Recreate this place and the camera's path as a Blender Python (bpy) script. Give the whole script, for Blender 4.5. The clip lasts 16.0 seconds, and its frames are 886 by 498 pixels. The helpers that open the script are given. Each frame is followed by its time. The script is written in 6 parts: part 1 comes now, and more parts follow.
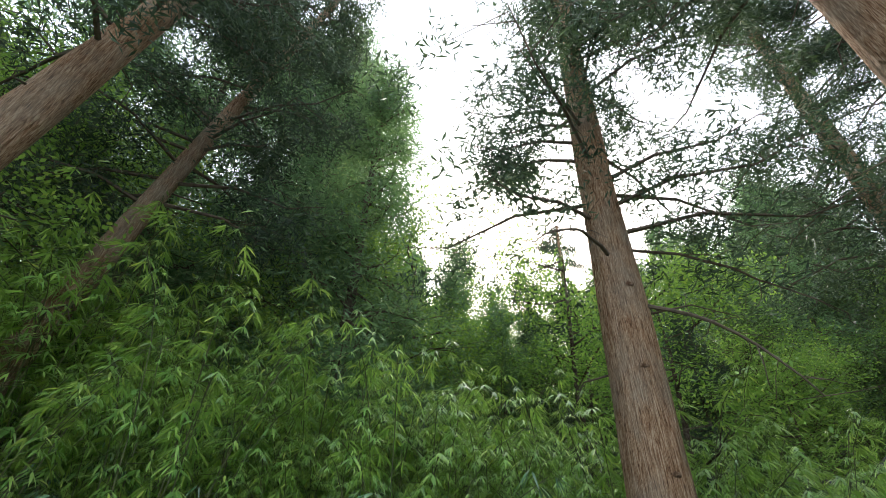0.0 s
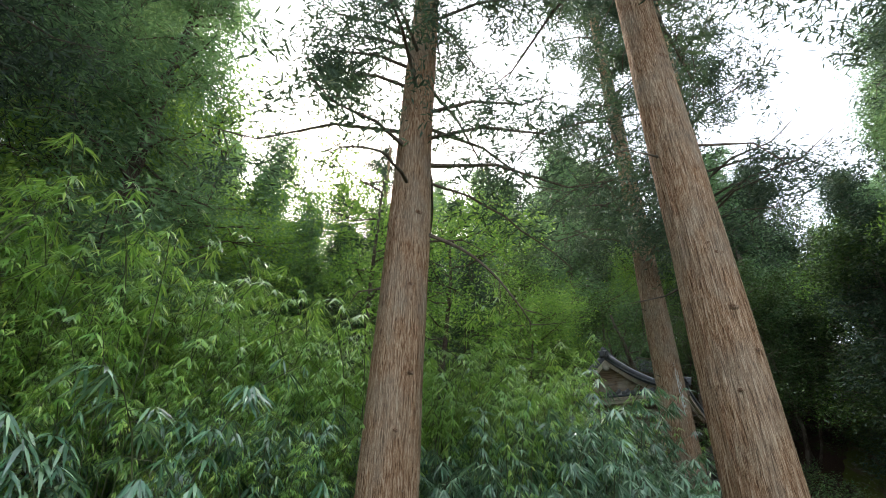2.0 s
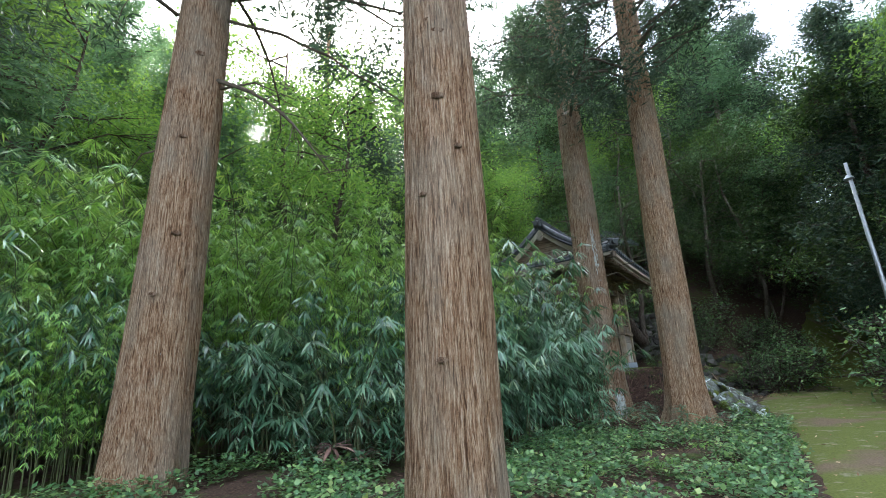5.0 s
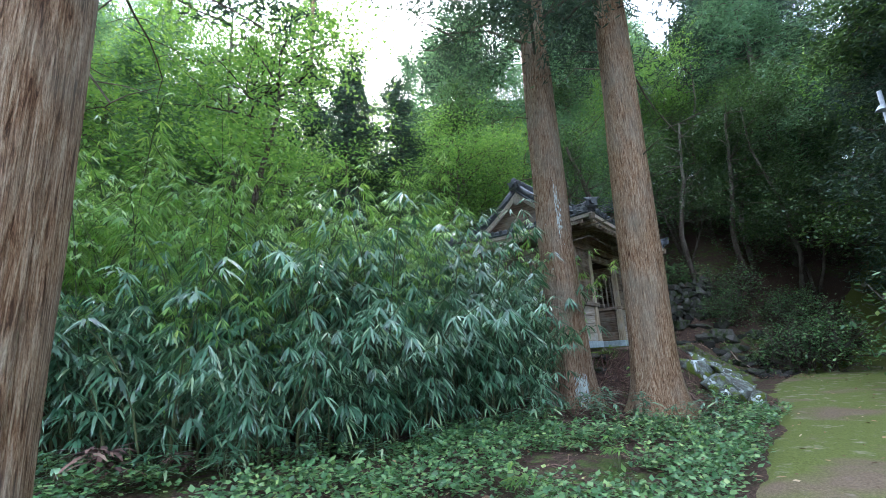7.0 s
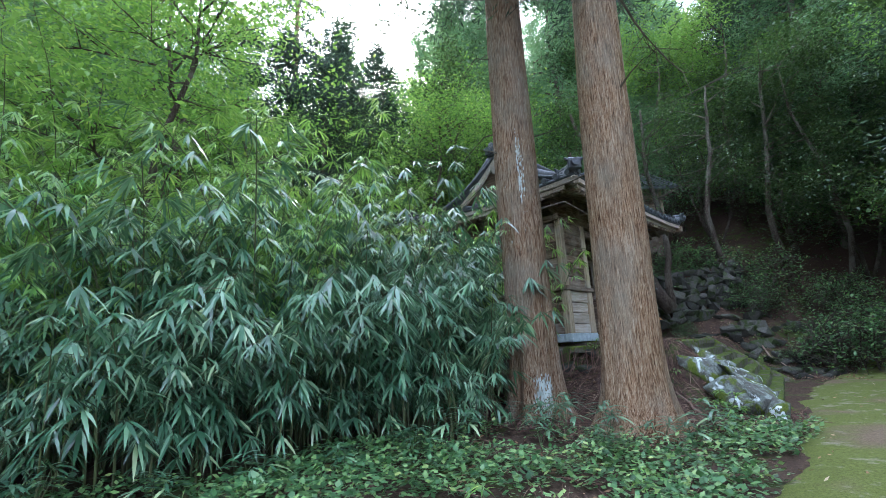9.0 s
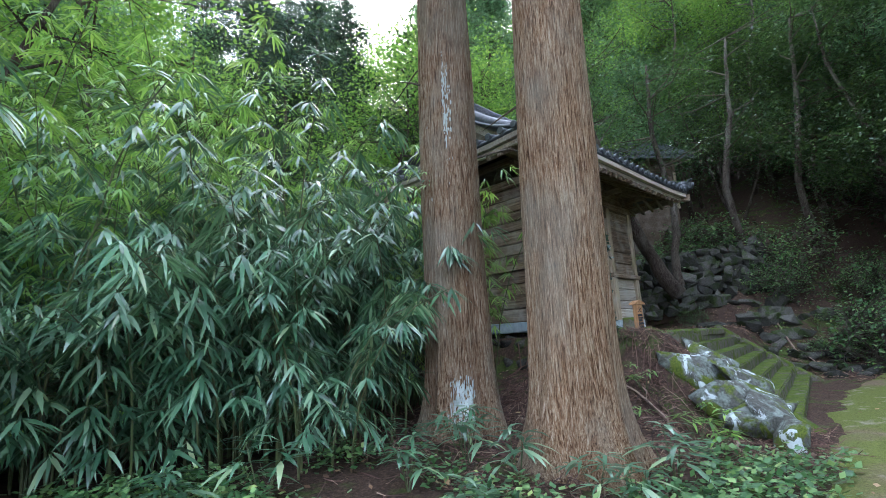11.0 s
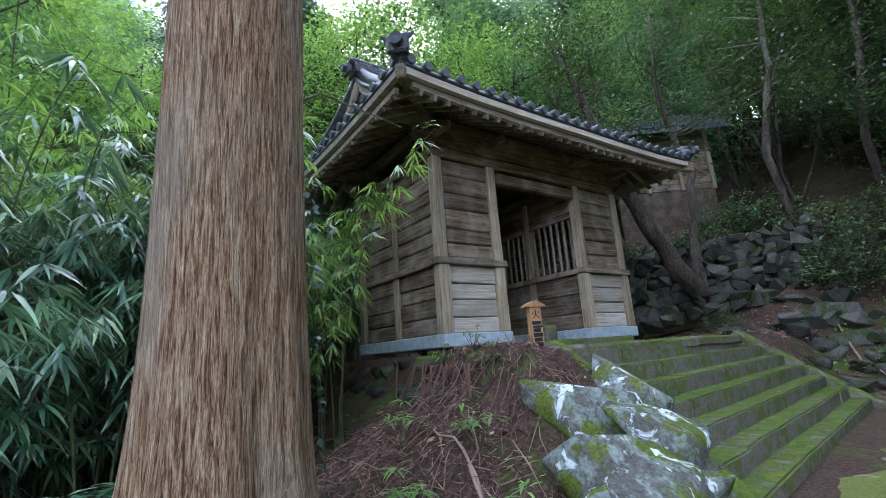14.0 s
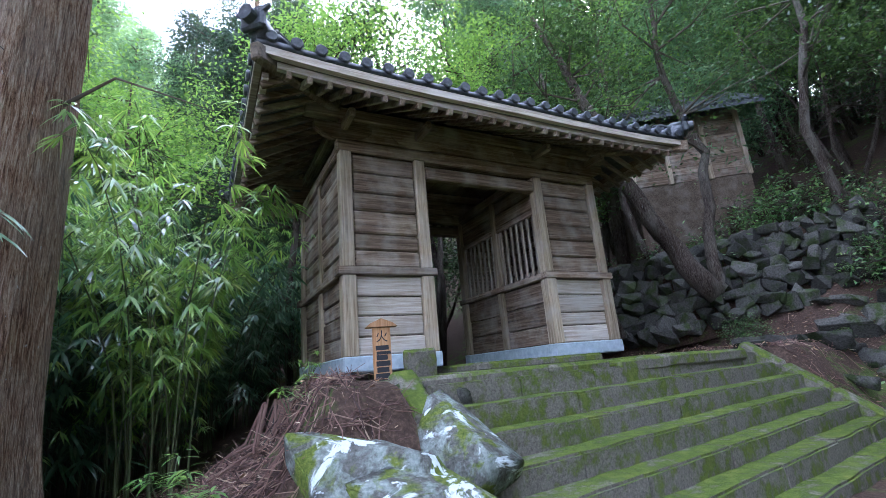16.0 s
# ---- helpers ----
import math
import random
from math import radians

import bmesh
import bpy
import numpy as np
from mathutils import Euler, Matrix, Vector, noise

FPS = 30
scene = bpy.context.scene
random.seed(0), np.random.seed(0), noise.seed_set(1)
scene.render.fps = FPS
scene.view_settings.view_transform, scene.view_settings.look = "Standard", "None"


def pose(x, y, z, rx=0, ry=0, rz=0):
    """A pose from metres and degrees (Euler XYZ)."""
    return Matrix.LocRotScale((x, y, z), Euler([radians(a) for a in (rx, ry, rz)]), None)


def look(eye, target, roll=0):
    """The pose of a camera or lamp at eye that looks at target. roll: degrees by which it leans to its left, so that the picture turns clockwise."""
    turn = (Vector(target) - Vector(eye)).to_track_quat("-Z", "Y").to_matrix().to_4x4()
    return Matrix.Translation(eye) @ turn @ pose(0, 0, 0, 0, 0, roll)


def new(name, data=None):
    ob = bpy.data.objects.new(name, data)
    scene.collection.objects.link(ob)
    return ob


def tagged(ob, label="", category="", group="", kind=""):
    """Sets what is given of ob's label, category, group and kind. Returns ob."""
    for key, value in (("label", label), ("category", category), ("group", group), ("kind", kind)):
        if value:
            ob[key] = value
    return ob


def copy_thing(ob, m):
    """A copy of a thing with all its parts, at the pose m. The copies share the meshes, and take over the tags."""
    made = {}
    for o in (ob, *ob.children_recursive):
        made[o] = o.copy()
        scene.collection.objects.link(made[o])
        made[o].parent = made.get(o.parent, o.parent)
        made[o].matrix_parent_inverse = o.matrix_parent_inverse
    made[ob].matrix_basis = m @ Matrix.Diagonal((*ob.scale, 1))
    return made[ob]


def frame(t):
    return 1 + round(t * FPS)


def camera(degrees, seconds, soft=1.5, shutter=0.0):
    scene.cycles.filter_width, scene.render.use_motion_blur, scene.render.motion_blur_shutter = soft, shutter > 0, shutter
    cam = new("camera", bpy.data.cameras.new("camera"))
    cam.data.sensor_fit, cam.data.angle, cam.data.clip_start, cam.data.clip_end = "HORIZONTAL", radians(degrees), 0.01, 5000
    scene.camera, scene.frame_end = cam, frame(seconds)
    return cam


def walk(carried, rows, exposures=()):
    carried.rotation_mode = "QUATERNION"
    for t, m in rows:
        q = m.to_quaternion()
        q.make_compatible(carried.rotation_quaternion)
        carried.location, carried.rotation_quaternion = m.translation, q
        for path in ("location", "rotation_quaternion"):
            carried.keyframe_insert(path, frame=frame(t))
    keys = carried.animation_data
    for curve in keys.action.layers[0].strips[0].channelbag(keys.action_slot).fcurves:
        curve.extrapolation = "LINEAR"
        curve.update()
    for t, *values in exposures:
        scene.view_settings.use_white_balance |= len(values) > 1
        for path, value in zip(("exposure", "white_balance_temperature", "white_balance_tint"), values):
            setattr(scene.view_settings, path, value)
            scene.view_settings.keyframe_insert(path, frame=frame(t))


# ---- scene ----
cam = camera(87.4, 16.0, soft=0.6)
ROWS = [
    (0, look((-19.003, -2.001, 0.605), (-16.821, 1.315, 3.646), 2.44)),
    (0.5, look((-18.939, -2.135, 0.566), (-16.206, 0.855, 3.496), 2.60)),
    (1, look((-18.915, -2.288, 0.540), (-15.745, 0.397, 3.322), 2.23)),
    (1.5, look((-18.866, -2.429, 0.492), (-15.337, 0.021, 3.050), 1.46)),
    (2, look((-18.785, -2.542, 0.426), (-15.017, -0.208, 2.742), 0.94)),
    (2.5, look((-18.517, -2.671, 0.310), (-14.570, -0.415, 2.389), 0.29)),
    (3, look((-18.094, -2.909, 0.248), (-14.037, -0.653, 2.104), -0.28)),
    (3.5, look((-17.736, -3.280, 0.182), (-13.644, -0.945, 1.856), -0.93)),
    (4, look((-17.207, -3.643, 0.068), (-13.109, -1.220, 1.597), -1.61)),
    (4.5, look((-16.655, -4.121, 0.014), (-12.585, -1.590, 1.438), -2.51)),
    (5, look((-16.092, -4.529, -0.030), (-12.066, -1.880, 1.299), -3.37)),
    (5.2, look((-15.815, -4.680, -0.036), (-11.810, -1.981, 1.259), -3.45)),
    (7.3, look((-12.866, -5.586, -0.109), (-9.096, -2.504, 1.025), -3.51)),
    (7.5, look((-12.567, -5.601, -0.122), (-8.822, -2.490, 1.017), -3.47)),
    (8, look((-11.896, -5.761, -0.135), (-8.232, -2.558, 1.009), -3.70)),
    (8.2, look((-11.628, -5.789, -0.142), (-8.000, -2.547, 1.010), -3.71)),
    (10.3, look((-8.670, -5.308, -0.166), (-5.141, -1.892, 0.772), -2.58)),
    (10.5, look((-8.422, -5.349, -0.166), (-4.924, -1.904, 0.780), -2.71)),
    (11, look((-7.775, -5.400, -0.164), (-4.358, -1.878, 0.793), -2.82)),
    (11.5, look((-7.163, -5.492, -0.162), (-3.825, -1.897, 0.804), -2.96)),
    (12, look((-6.538, -5.556, -0.197), (-3.290, -1.885, 0.792), -3.23)),
    (12.5, look((-5.929, -5.637, -0.207), (-2.762, -1.902, 0.802), -3.61)),
    (13, look((-5.319, -5.700, -0.210), (-2.257, -1.885, 0.822), -3.70)),
    (13.5, look((-4.686, -5.746, -0.211), (-1.737, -1.855, 0.867), -4.04)),
    (14, look((-4.096, -5.751, -0.202), (-1.259, -1.787, 0.909), -4.21)),
    (14.5, look((-3.499, -5.737, -0.172), (-0.775, -1.694, 0.941), -4.34)),
    (15, look((-2.915, -5.794, -0.165), (-0.334, -1.669, 0.982), -4.67)),
    (15.5, look((-2.322, -5.804, -0.167), (0.099, -1.597, 1.032), -4.68)),
    (16, look((-1.731, -5.905, -0.163), (0.557, -1.642, 1.101), -5.01)),
]
walk(cam, ROWS, exposures=((0, 1.15, 6500, 12), (3, 1.45, 6400, 12), (8, 2.05, 5350, 15), (10.5, 2.2, 5600, 16), (13, 2.3, 5600, 17), (14.5, 2.3, 5400, 21), (16, 2.7, 5350, 25)))

# ---------------------------------------------------------------- light
world = bpy.data.worlds.new("overcast_sky")
scene.world = world
world.use_nodes = True
wn = world.node_tree
wn.nodes.clear()
w_out = wn.nodes.new("ShaderNodeOutputWorld")
w_bg = wn.nodes.new("ShaderNodeBackground")
w_sky = wn.nodes.new("ShaderNodeTexSky")
w_sky.sky_type = "NISHITA"
w_sky.sun_disc = False
w_sky.sun_elevation = radians(33)
w_sky.sun_rotation = radians(43)
w_sky.air_density, w_sky.dust_density, w_sky.ozone_density = 1.0, 6.0, 1.0
w_mix = wn.nodes.new("ShaderNodeMix")
w_mix.data_type = "RGBA"
w_mix.inputs["Factor"].default_value = 0.6
w_mix.inputs["B"].default_value = (10.6, 11.6, 12.9, 1)
wn.links.new(w_sky.outputs[0], w_mix.inputs["A"])
wn.links.new(w_mix.outputs["Result"], w_bg.inputs[0])
w_bg.inputs[1].default_value = 0.15
wn.links.new(w_bg.outputs[0], w_out.inputs[0])

sun = new("sun", bpy.data.lights.new("sun", "SUN"))
sun.data.energy, sun.data.angle, sun.data.color = 4.6, radians(12), (1.0, 0.96, 0.88)
sun.matrix_world = look((31.5, 33.7, 30), (0, 0, 0))


# ---------------------------------------------------------------- materials
def material(name, build):
    m = bpy.data.materials.new(name)
    m.use_nodes = True
    nt = m.node_tree
    nt.nodes.clear()
    out = nt.nodes.new("ShaderNodeOutputMaterial")
    build(nt, out)
    return m


def node(nt, kind, **inputs):
    n = nt.nodes.new("ShaderNode" + kind)
    for key, value in inputs.items():
        n.inputs[key.replace("_", " ")].default_value = value
    return n


def coords(nt, scale=(1, 1, 1), world=False):
    tc = nt.nodes.new("ShaderNodeTexCoord")
    mp = nt.nodes.new("ShaderNodeMapping")
    mp.inputs["Scale"].default_value = scale
    if world:
        geo = nt.nodes.new("ShaderNodeNewGeometry")
        nt.links.new(geo.outputs["Position"], mp.inputs["Vector"])
    else:
        nt.links.new(tc.outputs["Object"], mp.inputs["Vector"])
    return mp.outputs[0]


def noise_tex(nt, vec, scale, detail=6, rough=0.6, distortion=0.0):
    n = nt.nodes.new("ShaderNodeTexNoise")
    n.inputs["Scale"].default_value = scale
    n.inputs["Detail"].default_value = detail
    n.inputs["Roughness"].default_value = rough
    n.inputs["Distortion"].default_value = distortion
    nt.links.new(vec, n.inputs["Vector"])
    return n.outputs["Fac"]


def ramp(nt, fac, stops):
    r = nt.nodes.new("ShaderNodeValToRGB")
    els = r.color_ramp.elements
    while len(els) < len(stops):
        els.new(0.5)
    for el, (pos, col) in zip(els, stops):
        el.position, el.color = pos, (*col, 1) if len(col) == 3 else col
    nt.links.new(fac, r.inputs[0])
    return r.outputs[0]


def mixc(nt, fac, a, b, mode="MIX"):
    m = nt.nodes.new("ShaderNodeMix")
    m.data_type, m.blend_type = "RGBA", mode
    if isinstance(fac, (int, float)):
        m.inputs["Factor"].default_value = fac
    else:
        nt.links.new(fac, m.inputs["Factor"])
    for key, v in (("A", a), ("B", b)):
        if isinstance(v, tuple):
            m.inputs[key].default_value = (*v, 1) if len(v) == 3 else v
        else:
            nt.links.new(v, m.inputs[key])
    return m.outputs["Result"]


def bump(nt, height, strength, distance=0.02):
    b = nt.nodes.new("ShaderNodeBump")
    b.inputs["Strength"].default_value = strength
    b.inputs["Distance"].default_value = distance
    nt.links.new(height, b.inputs["Height"])
    return b.outputs[0]


def principled(nt, out, color, rough=0.8, normal=None, spec=0.3, metal=0.0):
    p = nt.nodes.new("ShaderNodeBsdfPrincipled")
    if isinstance(color, tuple):
        p.inputs["Base Color"].default_value = (*color, 1)
    else:
        nt.links.new(color, p.inputs["Base Color"])
    if isinstance(rough, (int, float)):
        p.inputs["Roughness"].default_value = rough
    else:
        nt.links.new(rough, p.inputs["Roughness"])
    p.inputs["Specular IOR Level"].default_value = spec
    p.inputs["Metallic"].default_value = metal
    if normal is not None:
        nt.links.new(normal, p.inputs["Normal"])
    nt.links.new(p.outputs[0], out.inputs[0])
    return p


def leaf_material(name, dark, mid, light, rough=0.42, trans=0.35, spec=0.5, coat=0.0):
    def build(nt, out):
        geo = nt.nodes.new("ShaderNodeNewGeometry")
        info = nt.nodes.new("ShaderNodeObjectInfo")
        col = ramp(nt, geo.outputs["Random Per Island"], [(0.0, dark), (0.55, mid), (0.93, light), (1.0, (light[0] * 1.5, light[1] * 1.15, light[2]))])
        hsv = nt.nodes.new("ShaderNodeHueSaturation")
        mr = nt.nodes.new("ShaderNodeMapRange")
        mr.inputs["To Min"].default_value, mr.inputs["To Max"].default_value = 0.75, 1.25
        nt.links.new(info.outputs["Random"], mr.inputs["Value"])
        nt.links.new(mr.outputs[0], hsv.inputs["Value"])
        nt.links.new(col, hsv.inputs["Color"])
        big = noise_tex(nt, coords(nt, world=True), 0.35, 2)
        col2 = mixc(nt, ramp(nt, big, [(0.35, (0, 0, 0)), (0.75, (0.5, 0.5, 0.5))]), hsv.outputs[0], mid)
        p = principled(nt, out, col2, rough, None, spec)
        p.inputs["Coat Weight"].default_value, p.inputs["Coat Roughness"].default_value = coat, 0.3
        tr = nt.nodes.new("ShaderNodeBsdfTranslucent")
        warm = mixc(nt, 0.5, col2, (light[0] * 1.3, light[1] * 1.3, light[2] * 0.7))
        nt.links.new(warm, tr.inputs[0])
        mx = nt.nodes.new("ShaderNodeMixShader")
        mx.inputs[0].default_value = trans
        nt.links.new(p.outputs[0], mx.inputs[1])
        nt.links.new(tr.outputs[0], mx.inputs[2])
        nt.links.new(mx.outputs[0], out.inputs[0])
    return material(name, build)


# Wide tone spread puts bright highlights and deep shade into the leaf colours.
M_BAMBOO = leaf_material("bamboo_leaf", (0.012, 0.042, 0.024), (0.068, 0.17, 0.095), (0.28, 0.44, 0.26), 0.27, 0.25, 0.9, 0.5)
# Young yellow-green leaves, with sunlit brightness also put into the colour.
M_BAMBOO_Y = leaf_material("young_bamboo_leaf", (0.03, 0.10, 0.025), (0.15, 0.34, 0.075), (0.44, 0.62, 0.16), 0.32, 0.45, 0.8, 0.4)
# Shaded and sunlit copies of one leaf; the light is put into the colour.
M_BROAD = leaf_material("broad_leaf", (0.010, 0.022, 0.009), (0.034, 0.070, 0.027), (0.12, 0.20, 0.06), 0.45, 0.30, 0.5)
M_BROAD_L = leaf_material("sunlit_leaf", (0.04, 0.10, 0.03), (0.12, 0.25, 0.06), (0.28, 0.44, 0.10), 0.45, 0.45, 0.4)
# Far needles: backlight and hazy glare are put into the lighter green.
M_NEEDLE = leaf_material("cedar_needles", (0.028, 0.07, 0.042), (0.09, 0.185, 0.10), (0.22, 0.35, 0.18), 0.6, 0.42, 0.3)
# Darker copy: shade of crowns seen against the sky is put into the green.
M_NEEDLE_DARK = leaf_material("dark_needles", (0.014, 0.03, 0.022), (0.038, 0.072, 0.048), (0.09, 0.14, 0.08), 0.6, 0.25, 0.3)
M_IVY = leaf_material("ground_ivy", (0.014, 0.05, 0.02), (0.075, 0.18, 0.062), (0.26, 0.40, 0.14), 0.42, 0.22, 0.5)
M_TWIG = material("twig", lambda nt, out: principled(nt, out, ramp(nt, noise_tex(nt, coords(nt), 8), [(0.3, (0.05, 0.04, 0.03)), (0.7, (0.12, 0.10, 0.07))]), 0.85))
M_CULM = material("bamboo_culm", lambda nt, out: principled(nt, out, ramp(nt, noise_tex(nt, coords(nt), 5), [(0.3, (0.045, 0.065, 0.022)), (0.7, (0.10, 0.11, 0.045))]), 0.5))


def bark_build(red, grey, pale, amount):
    def build(nt, out):
        v1 = coords(nt, (64, 64, 4.0))
        v2 = coords(nt, (150, 150, 30))
        v3 = coords(nt, (9, 9, 0.5))
        n1 = noise_tex(nt, v1, 1.0, 5, 0.66, 0.9)
        n2 = noise_tex(nt, v2, 1.0, 4, 0.7)
        n3 = noise_tex(nt, v3, 1.0, 3, 0.6)
        c = ramp(nt, n1, [(0.36, (red[0] * 0.34, red[1] * 0.30, red[2] * 0.28)), (0.46, red), (0.55, grey), (0.68, pale)])
        c = mixc(nt, 0.8, c, ramp(nt, n2, [(0.3, (0.42, 0.38, 0.35)), (0.55, (1.0, 1.0, 1.0)), (0.8, (1.35, 1.3, 1.25))]), "MULTIPLY")
        c = mixc(nt, 0.6, c, ramp(nt, n3, [(0.3, (0.72, 0.62, 0.55)), (0.5, (1.0, 1.0, 1.0)), (0.72, (1.2, 1.15, 1.1))]), "MULTIPLY")
        blot = noise_tex(nt, coords(nt, (1.2, 1.2, 0.6)), 1.4, 4)
        c = mixc(nt, ramp(nt, blot, [(0.45, (0, 0, 0)), (0.7, (1, 1, 1))]), c, mixc(nt, 0.55, c, (0.26, 0.25, 0.20)))
        lich = noise_tex(nt, coords(nt, (9, 9, 4)), 1.6, 3, 0.7)
        c = mixc(nt, ramp(nt, lich, [(0.74 - amount, (0, 0, 0)), (0.78 - amount, (0.8, 0.8, 0.8))]), c, (0.42, 0.42, 0.37))
        h = mixc(nt, 0.35, n1, n2)
        principled(nt, out, c, 0.92, bump(nt, h, 1.0, 0.06), 0.15)
    return build


M_BARK = material("cedar_bark", bark_build((0.24, 0.14, 0.075), (0.38, 0.265, 0.165), (0.54, 0.43, 0.30), 0.0))
M_BARK_GREY = material("grey_cedar_bark", bark_build((0.21, 0.125, 0.07), (0.33, 0.24, 0.155), (0.48, 0.40, 0.29), 0.05))
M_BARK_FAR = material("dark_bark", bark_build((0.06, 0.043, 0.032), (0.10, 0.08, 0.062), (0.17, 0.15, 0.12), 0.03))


def ground_build(nt, out):
    pos = coords(nt, world=True)
    fine = noise_tex(nt, pos, 28, 6, 0.7)
    mid = noise_tex(nt, pos, 4.5, 5, 0.6)
    big = noise_tex(nt, pos, 0.55, 3, 0.6)
    litter = ramp(nt, fine, [(0.25, (0.022, 0.015, 0.011)), (0.5, (0.065, 0.041, 0.029)), (0.68, (0.125, 0.08, 0.056)), (0.8, (0.22, 0.155, 0.11))])
    moss = ramp(nt, fine, [(0.3, (0.03, 0.055, 0.012)), (0.7, (0.10, 0.14, 0.03))])
    k = nt.nodes.new("ShaderNodeMath")
    k.operation = "MULTIPLY"
    nt.links.new(mid, k.inputs[0])
    nt.links.new(big, k.inputs[1])
    c = mixc(nt, ramp(nt, k.outputs[0], [(0.26, (0, 0, 0)), (0.36, (0.85, 0.85, 0.85))]), litter, moss)
    principled(nt, out, c, 0.95, bump(nt, mixc(nt, 0.5, fine, mid), 0.9, 0.06), 0.15)


def path_build(nt, out):
    pos = coords(nt, world=True)
    fine = noise_tex(nt, pos, 40, 6, 0.7)
    mid = noise_tex(nt, pos, 3.2, 5, 0.62)
    big = noise_tex(nt, pos, 0.6, 3, 0.55)
    moss = ramp(nt, fine, [(0.25, (0.045, 0.055, 0.012)), (0.55, (0.12, 0.14, 0.03)), (0.8, (0.20, 0.20, 0.06))])
    bare = ramp(nt, fine, [(0.3, (0.19, 0.165, 0.125)), (0.7, (0.34, 0.31, 0.25))])
    brown = ramp(nt, fine, [(0.3, (0.10, 0.065, 0.045)), (0.7, (0.22, 0.15, 0.11))])
    c = mixc(nt, ramp(nt, mid, [(0.57, (0, 0, 0)), (0.68, (0.8, 0.8, 0.8))]), moss, bare)
    c = mixc(nt, ramp(nt, big, [(0.55, (0, 0, 0)), (0.68, (0.85, 0.85, 0.85))]), c, brown)
    principled(nt, out, c, 0.9, bump(nt, mixc(nt, 0.5, fine, mid), 0.6, 0.03), 0.2)


def moss_stone_build(nt, out):
    pos = coords(nt, world=True)
    fine = noise_tex(nt, pos, 45, 6, 0.7)
    mid = noise_tex(nt, pos, 6, 5, 0.62)
    big = noise_tex(nt, pos, 1.3, 3, 0.6)
    stone = ramp(nt, fine, [(0.3, (0.085, 0.075, 0.058)), (0.7, (0.22, 0.20, 0.165))])
    moss = ramp(nt, mid, [(0.3, (0.035, 0.06, 0.012)), (0.55, (0.09, 0.125, 0.02)), (0.75, (0.16, 0.18, 0.04))])
    moss = mixc(nt, 0.5, moss, ramp(nt, fine, [(0.3, (0.35, 0.35, 0.35)), (0.7, (1.2, 1.2, 1.2))]), "MULTIPLY")
    geo = nt.nodes.new("ShaderNodeNewGeometry")
    sep = nt.nodes.new("ShaderNodeSeparateXYZ")
    nt.links.new(geo.outputs["Normal"], sep.inputs[0])
    add = nt.nodes.new("ShaderNodeMath")
    add.operation = "MULTIPLY_ADD"
    nt.links.new(sep.outputs["Z"], add.inputs[0])
    add.inputs[1].default_value = 0.16
    nt.links.new(mid, add.inputs[2])
    add2 = nt.nodes.new("ShaderNodeMath")
    add2.operation = "MULTIPLY_ADD"
    nt.links.new(big, add2.inputs[0])
    add2.inputs[1].default_value = 0.5
    nt.links.new(add.outputs[0], add2.inputs[2])
    c = mixc(nt, ramp(nt, add2.outputs[0], [(0.70, (0, 0, 0)), (0.86, (1, 1, 1))]), stone, moss)
    principled(nt, out, c, 0.95, bump(nt, mixc(nt, 0.5, fine, mid), 0.8, 0.03), 0.15)


def lichen_rock_build(nt, out):
    pos = coords(nt, world=True)
    fine = noise_tex(nt, pos, 38, 6, 0.7)
    mid = noise_tex(nt, pos, 4.0, 5, 0.6, 0.6)
    spots = noise_tex(nt, pos, 3.8, 5, 0.62, 0.8)
    crust = noise_tex(nt, coords(nt, (1.3, 1, 1), True), 6.5, 5, 0.65, 0.4)
    stone = ramp(nt, fine, [(0.3, (0.045, 0.045, 0.037)), (0.7, (0.14, 0.14, 0.12))])
    moss = ramp(nt, fine, [(0.3, (0.035, 0.06, 0.010)), (0.7, (0.15, 0.18, 0.03))])
    grey = ramp(nt, fine, [(0.3, (0.13, 0.155, 0.135)), (0.7, (0.30, 0.34, 0.30))])
    c = mixc(nt, ramp(nt, crust, [(0.46, (0, 0, 0)), (0.60, (0.9, 0.9, 0.9))]), stone, grey)
    c = mixc(nt, ramp(nt, mid, [(0.50, (0, 0, 0)), (0.58, (1, 1, 1))]), c, moss)
    white = mixc(nt, fine, (0.38, 0.42, 0.41), (0.72, 0.78, 0.77))
    c = mixc(nt, ramp(nt, spots, [(0.565, (0, 0, 0)), (0.60, (1, 1, 1))]), c, white)
    principled(nt, out, c, 0.93, bump(nt, mixc(nt, 0.5, fine, mid), 0.9, 0.04), 0.15)


